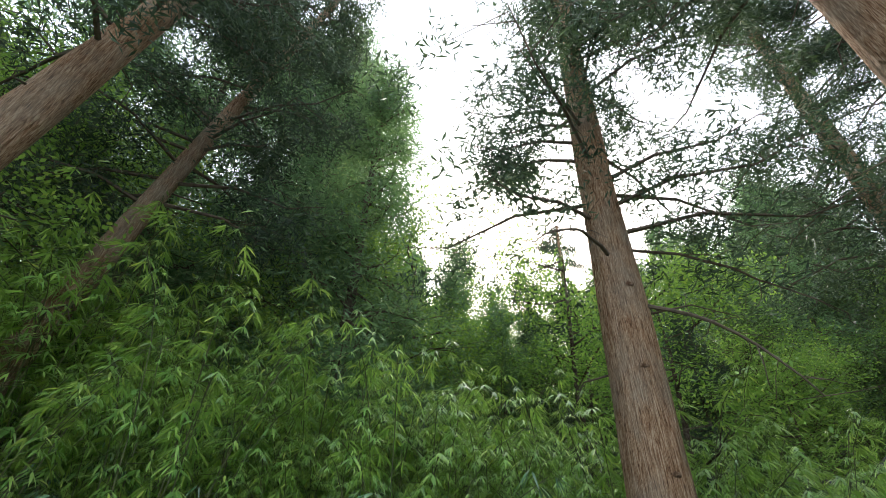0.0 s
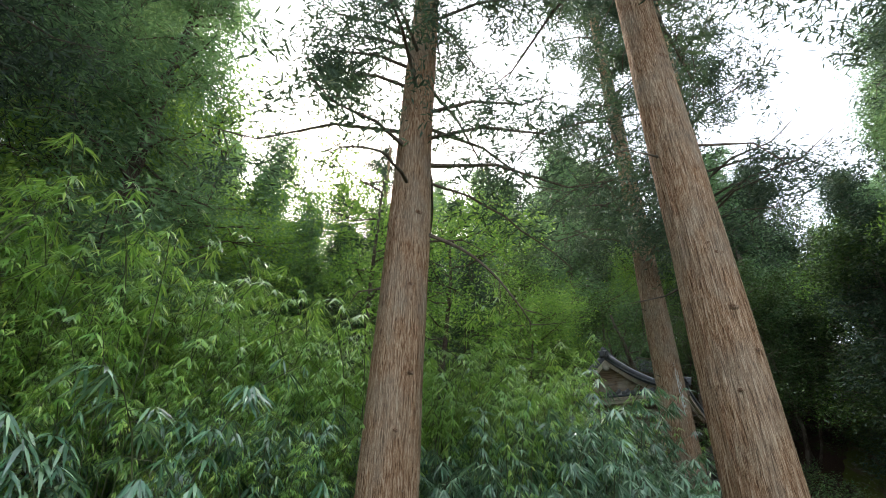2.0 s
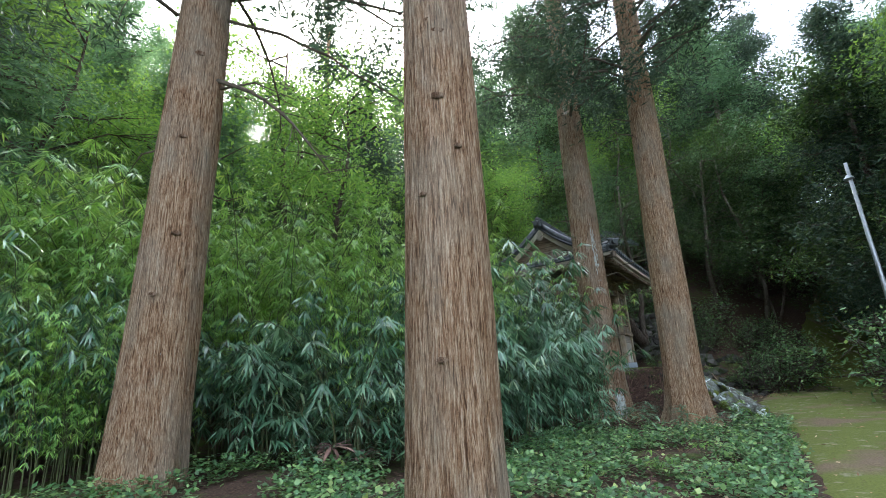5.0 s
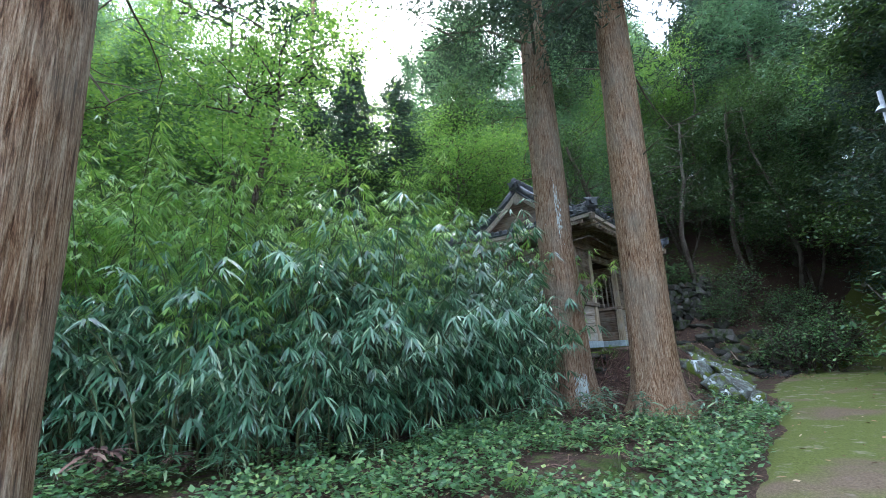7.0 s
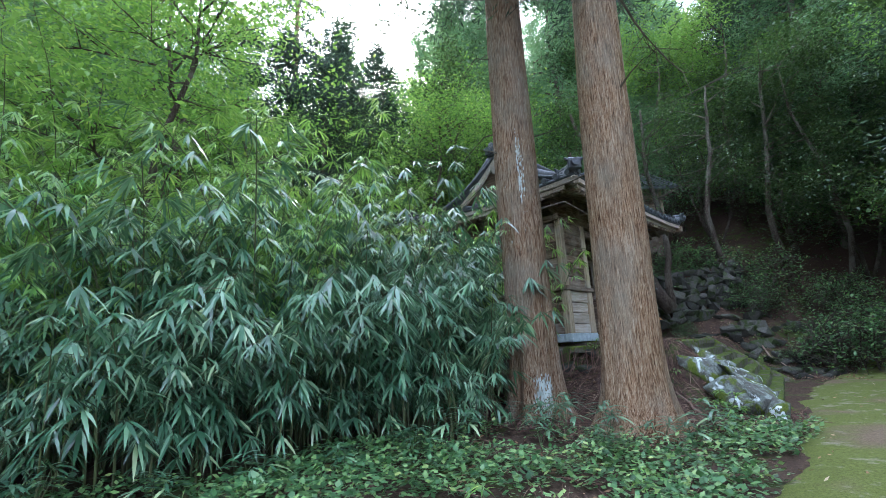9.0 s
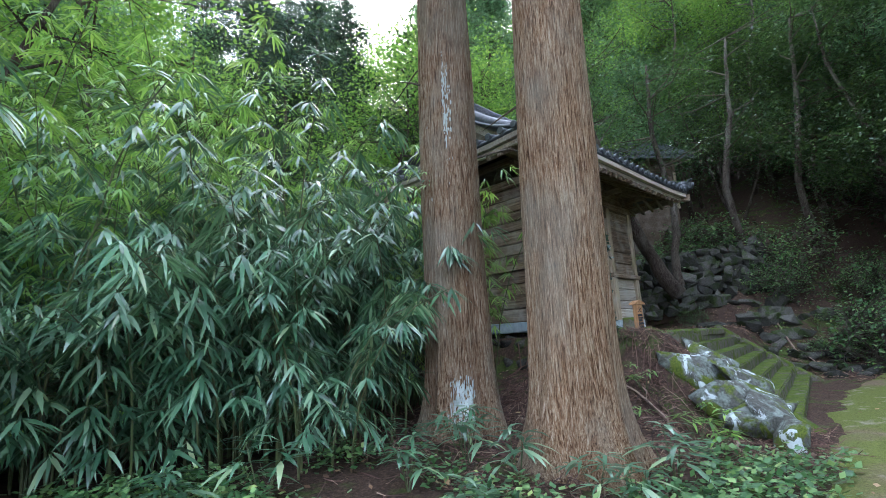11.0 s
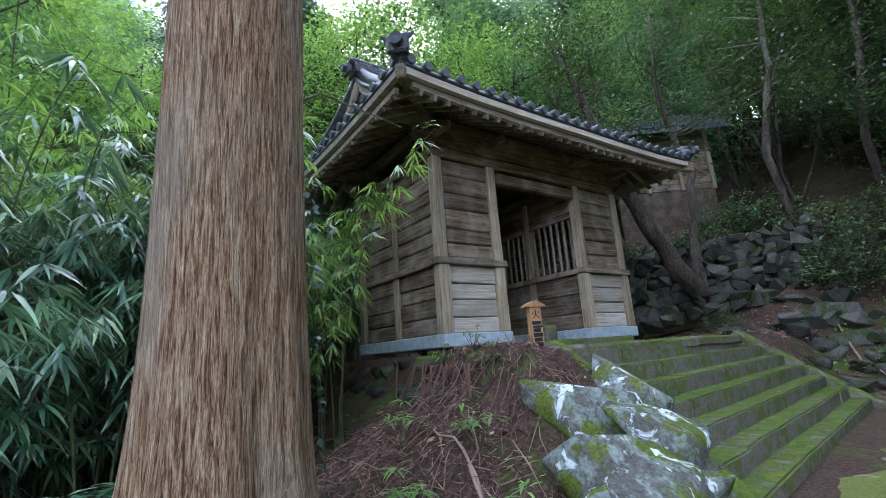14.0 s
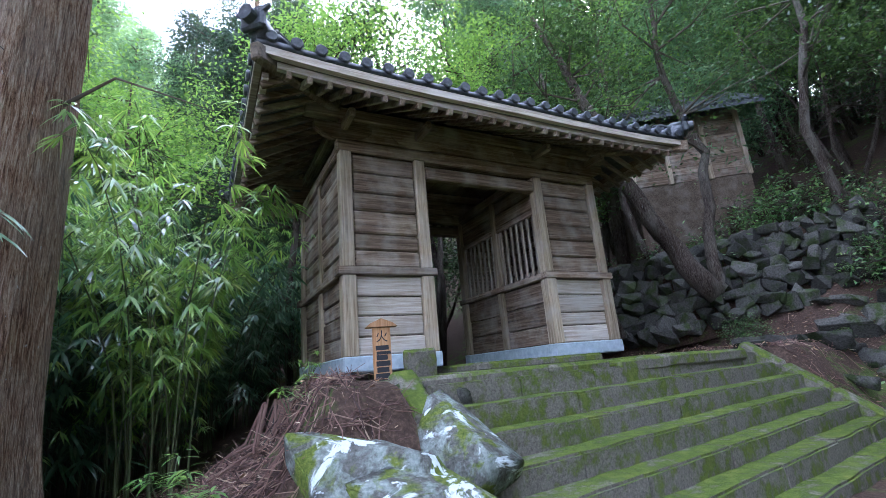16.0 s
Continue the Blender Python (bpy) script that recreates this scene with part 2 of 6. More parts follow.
def wall_rock_build(nt, out):
    info = nt.nodes.new("ShaderNodeObjectInfo")
    geo = nt.nodes.new("ShaderNodeNewGeometry")
    pos = coords(nt, world=True)
    fine = noise_tex(nt, pos, 30, 6, 0.7)
    mid = noise_tex(nt, pos, 3.5, 4, 0.6)
    stone = ramp(nt, fine, [(0.3, (0.035, 0.033, 0.028)), (0.7, (0.15, 0.145, 0.125))])
    moss = ramp(nt, fine, [(0.3, (0.02, 0.035, 0.012)), (0.7, (0.07, 0.09, 0.03))])
    c = mixc(nt, ramp(nt, mid, [(0.48, (0, 0, 0)), (0.62, (1, 1, 1))]), stone, moss)
    v = nt.nodes.new("ShaderNodeHueSaturation")
    mr = nt.nodes.new("ShaderNodeMapRange")
    mr.inputs["To Min"].default_value, mr.inputs["To Max"].default_value = 0.35, 1.1
    add = nt.nodes.new("ShaderNodeMath")
    add.operation = "WRAP"
    add.inputs[1].default_value, add.inputs[2].default_value = 1.0, 0.0
    nt.links.new(info.outputs["Random"], add.inputs[0])
    nt.links.new(add.outputs[0], mr.inputs["Value"])
    nt.links.new(mr.outputs[0], v.inputs["Value"])
    nt.links.new(c, v.inputs["Color"])
    principled(nt, out, v.outputs[0], 0.95, bump(nt, mixc(nt, 0.5, fine, mid), 0.8, 0.04), 0.15)


M_GROUND = material("forest_litter", ground_build)
M_PATH = material("mossy_path", path_build)
M_MOSS = material("mossy_stone", moss_stone_build)
M_LICHEN = material("lichen_rock", lichen_rock_build)
M_ROCK = material("rubble_stone", wall_rock_build)


def wood_build(dark, mid, pale, axis, weather):
    def build(nt, out):
        st = [30, 30, 30]
        st[axis] = 1.3
        st2 = [120, 120, 120]
        st2[axis] = 4
        n1 = noise_tex(nt, coords(nt, tuple(st)), 1.0, 5, 0.6, 0.5)
        n2 = noise_tex(nt, coords(nt, tuple(st2)), 1.0, 3, 0.6)
        info = nt.nodes.new("ShaderNodeObjectInfo")
        c = ramp(nt, n1, [(0.28, dark), (0.5, mid), (0.72, pale)])
        c = mixc(nt, 0.6, c, ramp(nt, n2, [(0.3, (0.55, 0.55, 0.55)), (0.7, (1.15, 1.15, 1.15))]), "MULTIPLY")
        wx = noise_tex(nt, coords(nt, (1.5, 1.5, 1.5), True), 1.4, 4)
        c = mixc(nt, ramp(nt, wx, [(0.45, (0, 0, 0)), (0.7, (weather, weather, weather))]), c, (0.44, 0.41, 0.35))
        v = nt.nodes.new("ShaderNodeHueSaturation")
        mr = nt.nodes.new("ShaderNodeMapRange")
        mr.inputs["To Min"].default_value, mr.inputs["To Max"].default_value = 0.72, 1.2
        nt.links.new(info.outputs["Random"], mr.inputs["Value"])
        nt.links.new(mr.outputs[0], v.inputs["Value"])
        nt.links.new(c, v.inputs["Color"])
        principled(nt, out, v.outputs[0], 0.85, bump(nt, mixc(nt, 0.5, n1, n2), 0.5, 0.01), 0.2)
    return build


WD, WM, WP = (0.065, 0.043, 0.027), (0.185, 0.128, 0.083), (0.35, 0.27, 0.19)
M_WOOD_X = material("weathered_wood_x", wood_build(WD, WM, WP, 0, 0.5))
M_WOOD_Y = material("weathered_wood_y", wood_build(WD, WM, WP, 1, 0.5))
M_WOOD_Z = material("weathered_wood_z", wood_build((0.17, 0.125, 0.075), (0.36, 0.28, 0.18), (0.52, 0.43, 0.30), 2, 0.5))
M_WOOD_PALE = material("bleached_wood", wood_build((0.24, 0.19, 0.14), (0.44, 0.37, 0.29), (0.62, 0.56, 0.48), 0, 0.8))
# Darker copy of the weathered wood, with shade put into its tone.
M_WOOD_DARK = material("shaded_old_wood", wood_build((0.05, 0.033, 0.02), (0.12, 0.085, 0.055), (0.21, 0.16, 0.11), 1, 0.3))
M_SIGN = material("new_sign_wood", wood_build((0.30, 0.15, 0.065), (0.42, 0.225, 0.10), (0.54, 0.32, 0.17), 2, 0.0))
M_INK = material("black_ink", lambda nt, out: principled(nt, out, (0.02, 0.02, 0.022), 0.7))
M_CONCRETE = material("pale_blue_plinth", lambda nt, out: principled(nt, out, ramp(nt, noise_tex(nt, coords(nt), 9, 6), [(0.3, (0.28, 0.34, 0.37)), (0.7, (0.46, 0.53, 0.56))]), 0.85, bump(nt, noise_tex(nt, coords(nt), 60), 0.3, 0.005)))
M_TILE = material("grey_roof_tile", lambda nt, out: principled(nt, out, ramp(nt, noise_tex(nt, coords(nt), 14, 6), [(0.3, (0.025, 0.03, 0.035)), (0.6, (0.065, 0.072, 0.08)), (0.75, (0.15, 0.16, 0.165))]), 0.42, bump(nt, noise_tex(nt, coords(nt), 50), 0.3, 0.005), 0.5))
M_METAL = material("galvanised_metal", lambda nt, out: principled(nt, out, ramp(nt, noise_tex(nt, coords(nt), 12), [(0.3, (0.22, 0.24, 0.25)), (0.7, (0.36, 0.38, 0.39))]), 0.45, None, 0.5, 0.7))
M_DEAD = material("dead_branch", lambda nt, out: principled(nt, out, ramp(nt, noise_tex(nt, coords(nt), 6), [(0.3, (0.16, 0.10, 0.075)), (0.7, (0.34, 0.25, 0.19))]), 0.9))


# ---------------------------------------------------------------- mesh helpers
def mesh_object(name, verts, faces, mat, parent=None, smooth=False):
    me = bpy.data.meshes.new(name)
    me.from_pydata([tuple(map(float, v)) for v in verts] if not isinstance(verts, np.ndarray) else verts.tolist(), [], faces if not isinstance(faces, np.ndarray) else faces.tolist())
    me.materials.append(mat)
    if smooth:
        me.shade_smooth()
    ob = new(name, me)
    if parent is not None:
        ob.parent = parent
    return ob


def part(name, bm, mat, parent=None, label="", smooth=False):
    me = bpy.data.meshes.new(name)
    bm.to_mesh(me)
    bm.free()
    me.materials.append(mat)
    if smooth:
        me.shade_smooth()
    ob = new(name, me)
    if parent is not None:
        ob.parent = parent
    if label:
        tagged(ob, label)
    return ob


def box_bm(size, centre=(0, 0, 0), bevel=0.012, turn=None, wobble=0.0):
    bm = bmesh.new()
    bmesh.ops.create_cube(bm, size=1)
    bmesh.ops.scale(bm, vec=size, verts=bm.verts)
    if bevel:
        bmesh.ops.bevel(bm, geom=bm.edges[:], offset=min(bevel, min(size) * 0.3), segments=1, affect="EDGES")
    if wobble:
        for v in bm.verts:
            v.co += noise.noise_vector(v.co * 3.1 + Vector(centre)) * wobble
    if turn is not None:
        bmesh.ops.transform(bm, matrix=turn.to_4x4(), verts=bm.verts)
    bmesh.ops.translate(bm, vec=centre, verts=bm.verts)
    return bm


def beam_bm(a, b, w, h, bevel=0.012):
    a, b = Vector(a), Vector(b)
    d = b - a
    turn = d.to_track_quat("X", "Z").to_matrix()
    return box_bm((d.length, w, h), (a + b) / 2, bevel, turn)


def tube(path, radii, sides=8):
    """Vertices and quads of a tapered tube along a path."""
    path = [Vector(p) for p in path]
    verts, faces = [], []
    for i, p in enumerate(path):
        d = (path[min(i + 1, len(path) - 1)] - path[max(i - 1, 0)]).normalized()
        a = d.orthogonal().normalized() if abs(d.z) < 0.9 else Vector((1, 0, 0)) - d * d.x
        a.normalize()
        b = d.cross(a)
        for k in range(sides):
            an = 2 * math.pi * k / sides
            verts.append(tuple(p + (a * math.cos(an) + b * math.sin(an)) * radii[i]))
    for i in range(len(path) - 1):
        for k in range(sides):
            k2 = (k + 1) % sides
            faces.append((i * sides + k, i * sides + k2, (i + 1) * sides + k2, (i + 1) * sides + k))
    n = len(path) * sides
    faces.append(tuple(range(sides - 1, -1, -1)))
    faces.append(tuple(range(n - sides, n)))
    return verts, faces


def joined(pieces):
    verts, faces = [], []
    for v, f in pieces:
        o = len(verts)
        verts += v
        faces += [tuple(i + o for i in q) for q in f]
    return verts, faces


def thing(name, label, category, at=(0, 0, 0), group=""):
    e = new(name)
    e.location = at
    return tagged(e, label, category, group)


# ---------------------------------------------------------------- ground
def smooth(a, b, x):
    """A smooth step from 0 at a to 1 at b."""
    t = min(1, max(0, (x - a) / (b - a)))
    return t * t * (3 - 2 * t)


def softplus(u, k=1.2):
    return k * math.log1p(math.exp(min(40, u / k))) if u / k < 40 else u


def ground_z(x, y):
    z = -1.5
    x0 = 6.6 + 0.85 * max(0.0, -1.2 - y)
    hill = 0.62 * softplus(x - x0, 0.5)
    if hill > 16:
        hill = 16 + (hill - 16) * 0.25
    back = 0.42 * softplus(y - 7.5 - 0.25 * max(0, -x - 6) * 0.2, 2.0)
    if back > 12:
        back = 12 + (back - 12) * 0.25
    south = 0.25 * softplus(-y - 14, 2.0)
    z += max(hill, back, min(hill + back, 22), south if south < 9 else 9)
    # terrace on which the gate stands
    edge = -0.42 - 0.5 * smooth(0.2, -2.2, y)
    t = (0.45 * smooth(edge - 0.35, edge, x) + 0.55 * smooth(edge - 1.9, edge - 0.2, x)) * smooth(-2.9, -1.75, y + 0.13 * (5.7 - max(x, 0)))
    t *= 1 - smooth(6.2, 8.5, x) * (z > -0.3)
    z = max(z, -1.5 + 1.27 * t)
    u, v = (x + 0.05) * 0.9914 + (y + 2.42) * 0.1305, -(x + 0.05) * 0.1305 + (y + 2.42) * 0.9914
    if -0.35 < u < 6.1 and v < 0.55:
        z = min(z, max(-1.5, -0.50 + 0.70 * min(v, 0.0)))
    z += 0.20 * smooth(-9, -13, x) + 0.05 * min(12.0, max(0.0, -14 - x)) + 0.16 * smooth(-4.6, -1.5, y) * smooth(0.5, -2.5, x)
    d = math.hypot(x + 4, y + 2)
    z += 0.10 * noise.noise(Vector((x * 0.7, y * 0.7, 0))) * smooth(-4.4, -3.0, y) * (1 - t) + 0.03 * noise.noise(Vector((x * 2.3, y * 2.3, 3)))
    if d > 30:
        z += 1.5 * noise.noise(Vector((x * 0.06, y * 0.06, 7)))
    return z


def axis_steps(lo, hi, near_lo, near_hi, step):
    vals = list(np.arange(near_lo, near_hi + 1e-6, step))
    s, v = step, near_hi
    while v < hi:
        s *= 1.18
        v += s
        vals.append(v)
    s, v = step, near_lo
    while v > lo:
        s *= 1.18
        v -= s
        vals.insert(0, v)
    return vals


def build_ground():
    xs = axis_steps(-600, 600, -22, 14, 0.22)
    ys = axis_steps(-600, 600, -9, 7, 0.22)
    verts = [(x, y, ground_z(x, y)) for y in ys for x in xs]
    w = len(xs)
    faces = [(j * w + i, j * w + i + 1, (j + 1) * w + i + 1, (j + 1) * w + i) for j in range(len(ys) - 1) for i in range(w - 1)]
    ob = mesh_object("ground", verts, faces, M_GROUND, None, True)
    tagged(ob, "brown forest floor of leaf litter and soil", "ground", kind="structure")


build_ground()


def path_centre(s):
    pts = [(-40, -6.2), (-24, -6.3), (-14, -6.6), (-6, -6.6), (0, -6.2), (4, -5.9), (8, -6.3), (13, -7.6), (20, -9.6), (30, -13)]
    f = s * (len(pts) - 1)
    i = min(int(f), len(pts) - 2)
    a, b = Vector(pts[i]), Vector(pts[i + 1])
    p0 = Vector(pts[max(i - 1, 0)])
    p3 = Vector(pts[min(i + 2, len(pts) - 1)])
    u = f - i
    return 0.5 * ((2 * a) + (b - p0) * u + (2 * p0 - 5 * a + 4 * b - p3) * u * u + (3 * a - p0 - 3 * b + p3) * u ** 3)


def build_path():
    verts, faces, n, m = [], [], 260, 14
    for i in range(n):
        c = path_centre(i / (n - 1))
        d = (path_centre(min(1, (i + 1) / (n - 1))) - path_centre(max(0, (i - 1) / (n - 1)))).normalized()
        side = Vector((-d.y, d.x))
        wl = 2.0 + 0.3 * noise.noise(Vector((i * 0.11, 0, 5))) + 0.12 * noise.noise(Vector((i * 0.6, 2, 5)))
        wr = 1.7 + 0.35 * noise.noise(Vector((i * 0.1, 9, 5)))
        for k in range(m):
            u = k / (m - 1)
            p = c + side * (wl - (wl + wr) * u)
            z = ground_z(p.x, p.y) + (0.035 if 0 < k < m - 1 else -0.04)
            verts.append((p.x, p.y, z))
    for i in range(n - 1):
        for k in range(m - 1):
            faces.append((i * m + k, i * m + k + 1, (i + 1) * m + k + 1, (i + 1) * m + k))
    ob = mesh_object("path", verts, faces, M_PATH, None, True)
    tagged(ob, "moss-covered footpath with bare pale patches", "path", kind="structure")


build_path()


# ---------------------------------------------------------------- foliage helpers
RNG = np.random.default_rng(7)


def leaf_mesh(base, way, up, length, width, droop=0.25):
    """Bent lance-shaped leaves: arrays of bases, directions and up vectors."""
    n = len(base)
    way = way / np.linalg.norm(way, axis=1, keepdims=True)
    side = np.cross(way, up)
    side /= np.linalg.norm(side, axis=1, keepdims=True) + 1e-9
    L, W = length[:, None], width[:, None]
    down = np.zeros((n, 3))
    down[:, 2] = -1
    p1 = base + way * L * 0.33 + down * L * droop * 0.10
    p2 = base + way * L * 0.70 + down * L * droop * 0.45
    tip = base + way * L + down * L * droop
    v = np.stack([base, p1 - side * W * 0.5, p1 + side * W * 0.5, p2 - side * W * 0.34, p2 + side * W * 0.34, tip], 1).reshape(-1, 3)
    o = np.arange(n)[:, None] * 6
    tri = np.concatenate([o + [0, 2, 1], o + [3, 4, 5]]).tolist()
    quad = (o + [1, 2, 4, 3]).tolist()
    return v, tri + quad


def flat_leaves(base, way, up, length, width):
    way = way / np.linalg.norm(way, axis=1, keepdims=True)
    side = np.cross(way, up)
    side /= np.linalg.norm(side, axis=1, keepdims=True) + 1e-9
    L, W = length[:, None], width[:, None]
    v = np.stack([base, base + way * L * 0.45 + side * W * 0.5, base + way * L, base + way * L * 0.45 - side * W * 0.5], 1).reshape(-1, 3)
    o = np.arange(len(base))[:, None] * 4
    return v, (o + [0, 1, 2, 3]).tolist()


def rand_dirs(n):
    d = RNG.normal(size=(n, 3))
    return d / np.linalg.norm(d, axis=1, keepdims=True)


def bamboo_clump(name, height, spread, culms, sprays, leaf_len, mat, arch=0.5, low=0.22):
    """One clump of leafy bamboo: arching culms and fans of long leaves."""
    e = new(name)
    tubes, bases, ways, ups, lens = [], [], [], [], []
    for _ in range(culms):
        a = RNG.uniform(0, 2 * math.pi)
        r = spread * 0.45 * math.sqrt(RNG.uniform())
        b = np.array([r * math.cos(a), r * math.sin(a), -0.15])
        a2 = a + RNG.normal() * 0.7
        h = height * RNG.uniform(0.6, 1.05)
        out = np.array([math.cos(a2), math.sin(a2), 0]) * arch * RNG.uniform(0.4, 1.2) * h * 0.5
        pts = []
        for k in range(7):
            u = k / 6
            p = b + np.array([0, 0, h * (u - 0.10 * u ** 3)]) + out * u ** 2.2
            p[2] -= 0.16 * h * max(0, u - 0.55) ** 2 * 3
            pts.append(p)
        tubes.append(tube(pts, [0.011 * (1 - 0.75 * k / 6) + 0.002 for k in range(7)], 5))
        for s in range(sprays):
            u = low + (1 - low) * (s + RNG.uniform(0, 1)) / sprays
            f = u * 6
            i = min(5, int(f))
            p = pts[i] + (pts[i + 1] - pts[i]) * (f - i)
            az = RNG.uniform(0, 2 * math.pi)
            reach = RNG.uniform(0.08, 0.42) * (1.1 - 0.5 * u)
            tw = np.array([math.cos(az), math.sin(az), RNG.uniform(-0.1, 0.5)])
            q = p + tw * reach
            tubes.append(tube([p, p + tw * reach * 0.6, q], [0.004, 0.003, 0.002], 3))
            m = int(RNG.integers(5, 10))
            tilt = np.array([math.cos(az), math.sin(az), 0]) * RNG.uniform(0.1, 0.9) + np.array([0, 0, 1.0])
            fall = RNG.uniform(-0.75, -0.05)
            for k in range(m):
                sp = (k / (m - 1) - 0.5) * 2.5 + RNG.normal() * 0.14
                aa = az + sp
                d = np.array([math.cos(aa), math.sin(aa), fall - 0.35 * sp * sp * 0.5 + RNG.normal() * 0.12])
                bases.append(q + RNG.normal(size=3) * 0.012)
                ways.append(d)
                ups.append(tilt + RNG.normal(size=3) * 0.18)
                lens.append(leaf_len * RNG.uniform(0.7, 1.15) * (1.1 - 0.25 * abs(sp)))
    v, f = joined(tubes)
    tagged(mesh_object("culm", v, f, M_CULM, e), kind="stuff")
    lens = np.array(lens)
    v, f = leaf_mesh(np.array(bases), np.array(ways), np.array(ups), lens, lens * 0.14, 0.32)
    tagged(mesh_object("foliage", v, f, mat, e), kind="stuff")
    return e


def cedar_trunk(name, height, r0, r1, lean, mat, parent, sides=110, rings=130, flare=0.35, seed=0.0, root=1.0):
    verts = []
    for i in range(rings):
        u = (i / (rings - 1)) ** 1.35
        z = u * height - 0.25
        r = r1 + (r0 - r1) * (1 - u) ** 1.1 + r0 * flare * math.exp(-max(z, 0) / 0.33)
        for k in range(sides):
            an = 2 * math.pi * k / sides
            c, s = math.cos(an), math.sin(an)
            foot = 0.16 * root * r0 * math.exp(-max(z, 0) / 0.55) * math.sin(an * 5 + seed * 3) + 0.07 * root * r0 * math.exp(-max(z, 0) / 1.5) * math.sin(an * 9 + seed)
            ridge = 0.016 * noise.noise(Vector((c * 11 * r0 * 2, s * 11 * r0 * 2, z * 0.45 + seed * 7)))
            ridge += 0.012 * noise.noise(Vector((c * 26 * r0 * 2, s * 26 * r0 * 2, z * 0.9 + seed * 3)))
            ridge += 0.03 * noise.noise(Vector((c * 1.2, s * 1.2, z * 0.35 + seed)))
            rr = r + foot + ridge
            verts.append((rr * c + lean[0] * z + 0.05 * math.sin(z * 0.35 + seed), rr * s + lean[1] * z, z))
    faces = [(i * sides + k, i * sides + (k + 1) % sides, (i + 1) * sides + (k + 1) % sides, (i + 1) * sides + k) for i in range(rings - 1) for k in range(sides)]
    ob = mesh_object(name, verts, faces, mat, parent, True)
    return ob


def needle_sprays(anchors, count, size, droop, spread):
    """Hanging tufts of cedar needles round anchor points."""
    n = len(anchors) * count
    base = np.repeat(anchors, count, axis=0) + RNG.normal(size=(n, 3)) * spread
    way = rand_dirs(n)
    way[:, 2] = way[:, 2] * 0.6 - droop
    L = RNG.uniform(0.5, 1.2, n) * size
    return flat_leaves(base, way, rand_dirs(n), L, L * 0.20)


def cedar_limbs(height, low, count, reach, lean, rng):
    tubes, anchors = [], []
    for i in range(count):
        z = low + (height - low) * ((i + rng.uniform()) / count)
        az = rng.uniform(0, 2 * math.pi)
        ln = reach * (1.1 - 0.75 * (z - low) / (height - low)) * rng.uniform(0.6, 1.15)
        o = np.array([lean[0] * z, lean[1] * z, z])
        d = np.array([math.cos(az), math.sin(az), 0])
        pts = [o, o + d * ln * 0.4 + [0, 0, 0.05 * ln], o + d * ln * 0.75 + [0, 0, -0.05 * ln], o + d * ln + [0, 0, 0.02 * ln]]
        tubes.append(tube(pts, [0.05, 0.035, 0.02, 0.008], 5))
        for k in range(9):
            u = 0.25 + 0.75 * (k + rng.uniform()) / 9
            f = u * 3
            j = min(2, int(f))
            p = pts[j] + (pts[j + 1] - pts[j]) * (f - j)
            sp = rng.normal(size=3) * np.array([1, 1, 0.45]) * ln * 0.17
            anchors.append(p + sp + [0, 0, -0.10 * ln])
            tubes.append(tube([p, p + sp * 0.6, p + sp + [0, 0, -0.1 * ln]], [0.012, 0.008, 0.003], 3))
    return tubes, np.array(anchors)


def big_cedar(x, y, r, height, lean, mat, label, seed, low=9.0, limbs=26, reach=3.2, flare=0.35, dead=8, root=1.0):
    z = ground_z(x, y)
    e = thing("cedar_tree", label, "tree", (x, y, z), "tall cedars beside the path")
    cedar_trunk("trunk", height, r, r * 0.30, lean, mat, e, flare=flare, seed=seed, root=root)
    rng = np.random.default_rng(int(seed * 10) + 3)
    tubes, anchors = cedar_limbs(height, low, limbs, reach, lean, rng)
    v, f = joined(tubes)
    tagged(mesh_object("limb", v, f, M_TWIG, e), kind="stuff")
    v, f = needle_sprays(anchors, 105, 0.20, 0.35, 0.21)
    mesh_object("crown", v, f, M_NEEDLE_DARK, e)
    tubes = []
    for i in range(dead):
        zz = rng.uniform(3.5, low + 2)
        az = rng.uniform(0, 2 * math.pi)
        ln = rng.uniform(0.1, 1.3)
        rr = r * (1 - 0.6 * zz / height)
        d = np.array([math.cos(az), math.sin(az), 0.0])
        o = np.array([lean[0] * zz, lean[1] * zz, zz]) + d * rr * 0.8
        p1 = o + d * ln * 0.5 + rng.normal(size=3) * 0.08
        p2 = o + d * ln + rng.normal(size=3) * 0.2 + [0, 0, -0.3 * ln]
        tubes.append(tube([o, p1, p2], [0.022, 0.012, 0.004], 5))
    v, f = joined(tubes)
    tagged(mesh_object("dead_branch", v, f, M_TWIG, e), kind="stuff")
    return e


def far_conifer(name, height, r, low, limbs, reach, seed, label, mat=None, per=24):
    e = tagged(new(name), label, "tree", "forest conifers")
    rng = np.random.default_rng(seed)
    v, f = tube([(0, 0, -0.5), (0.1, 0, height * 0.4), (0.05, 0.1, height)], [r, r * 0.7, 0.04], 10)
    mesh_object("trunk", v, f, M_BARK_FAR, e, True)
    tubes, anchors = cedar_limbs(height, low, limbs, reach, (0, 0), rng)
    v, f = joined(tubes)
    tagged(mesh_object("limb", v, f, M_TWIG, e), kind="stuff")
    v, f = needle_sprays(anchors, per, 0.26, 0.3, 0.32)
    mesh_object("crown", v, f, mat or M_NEEDLE, e)
    return e


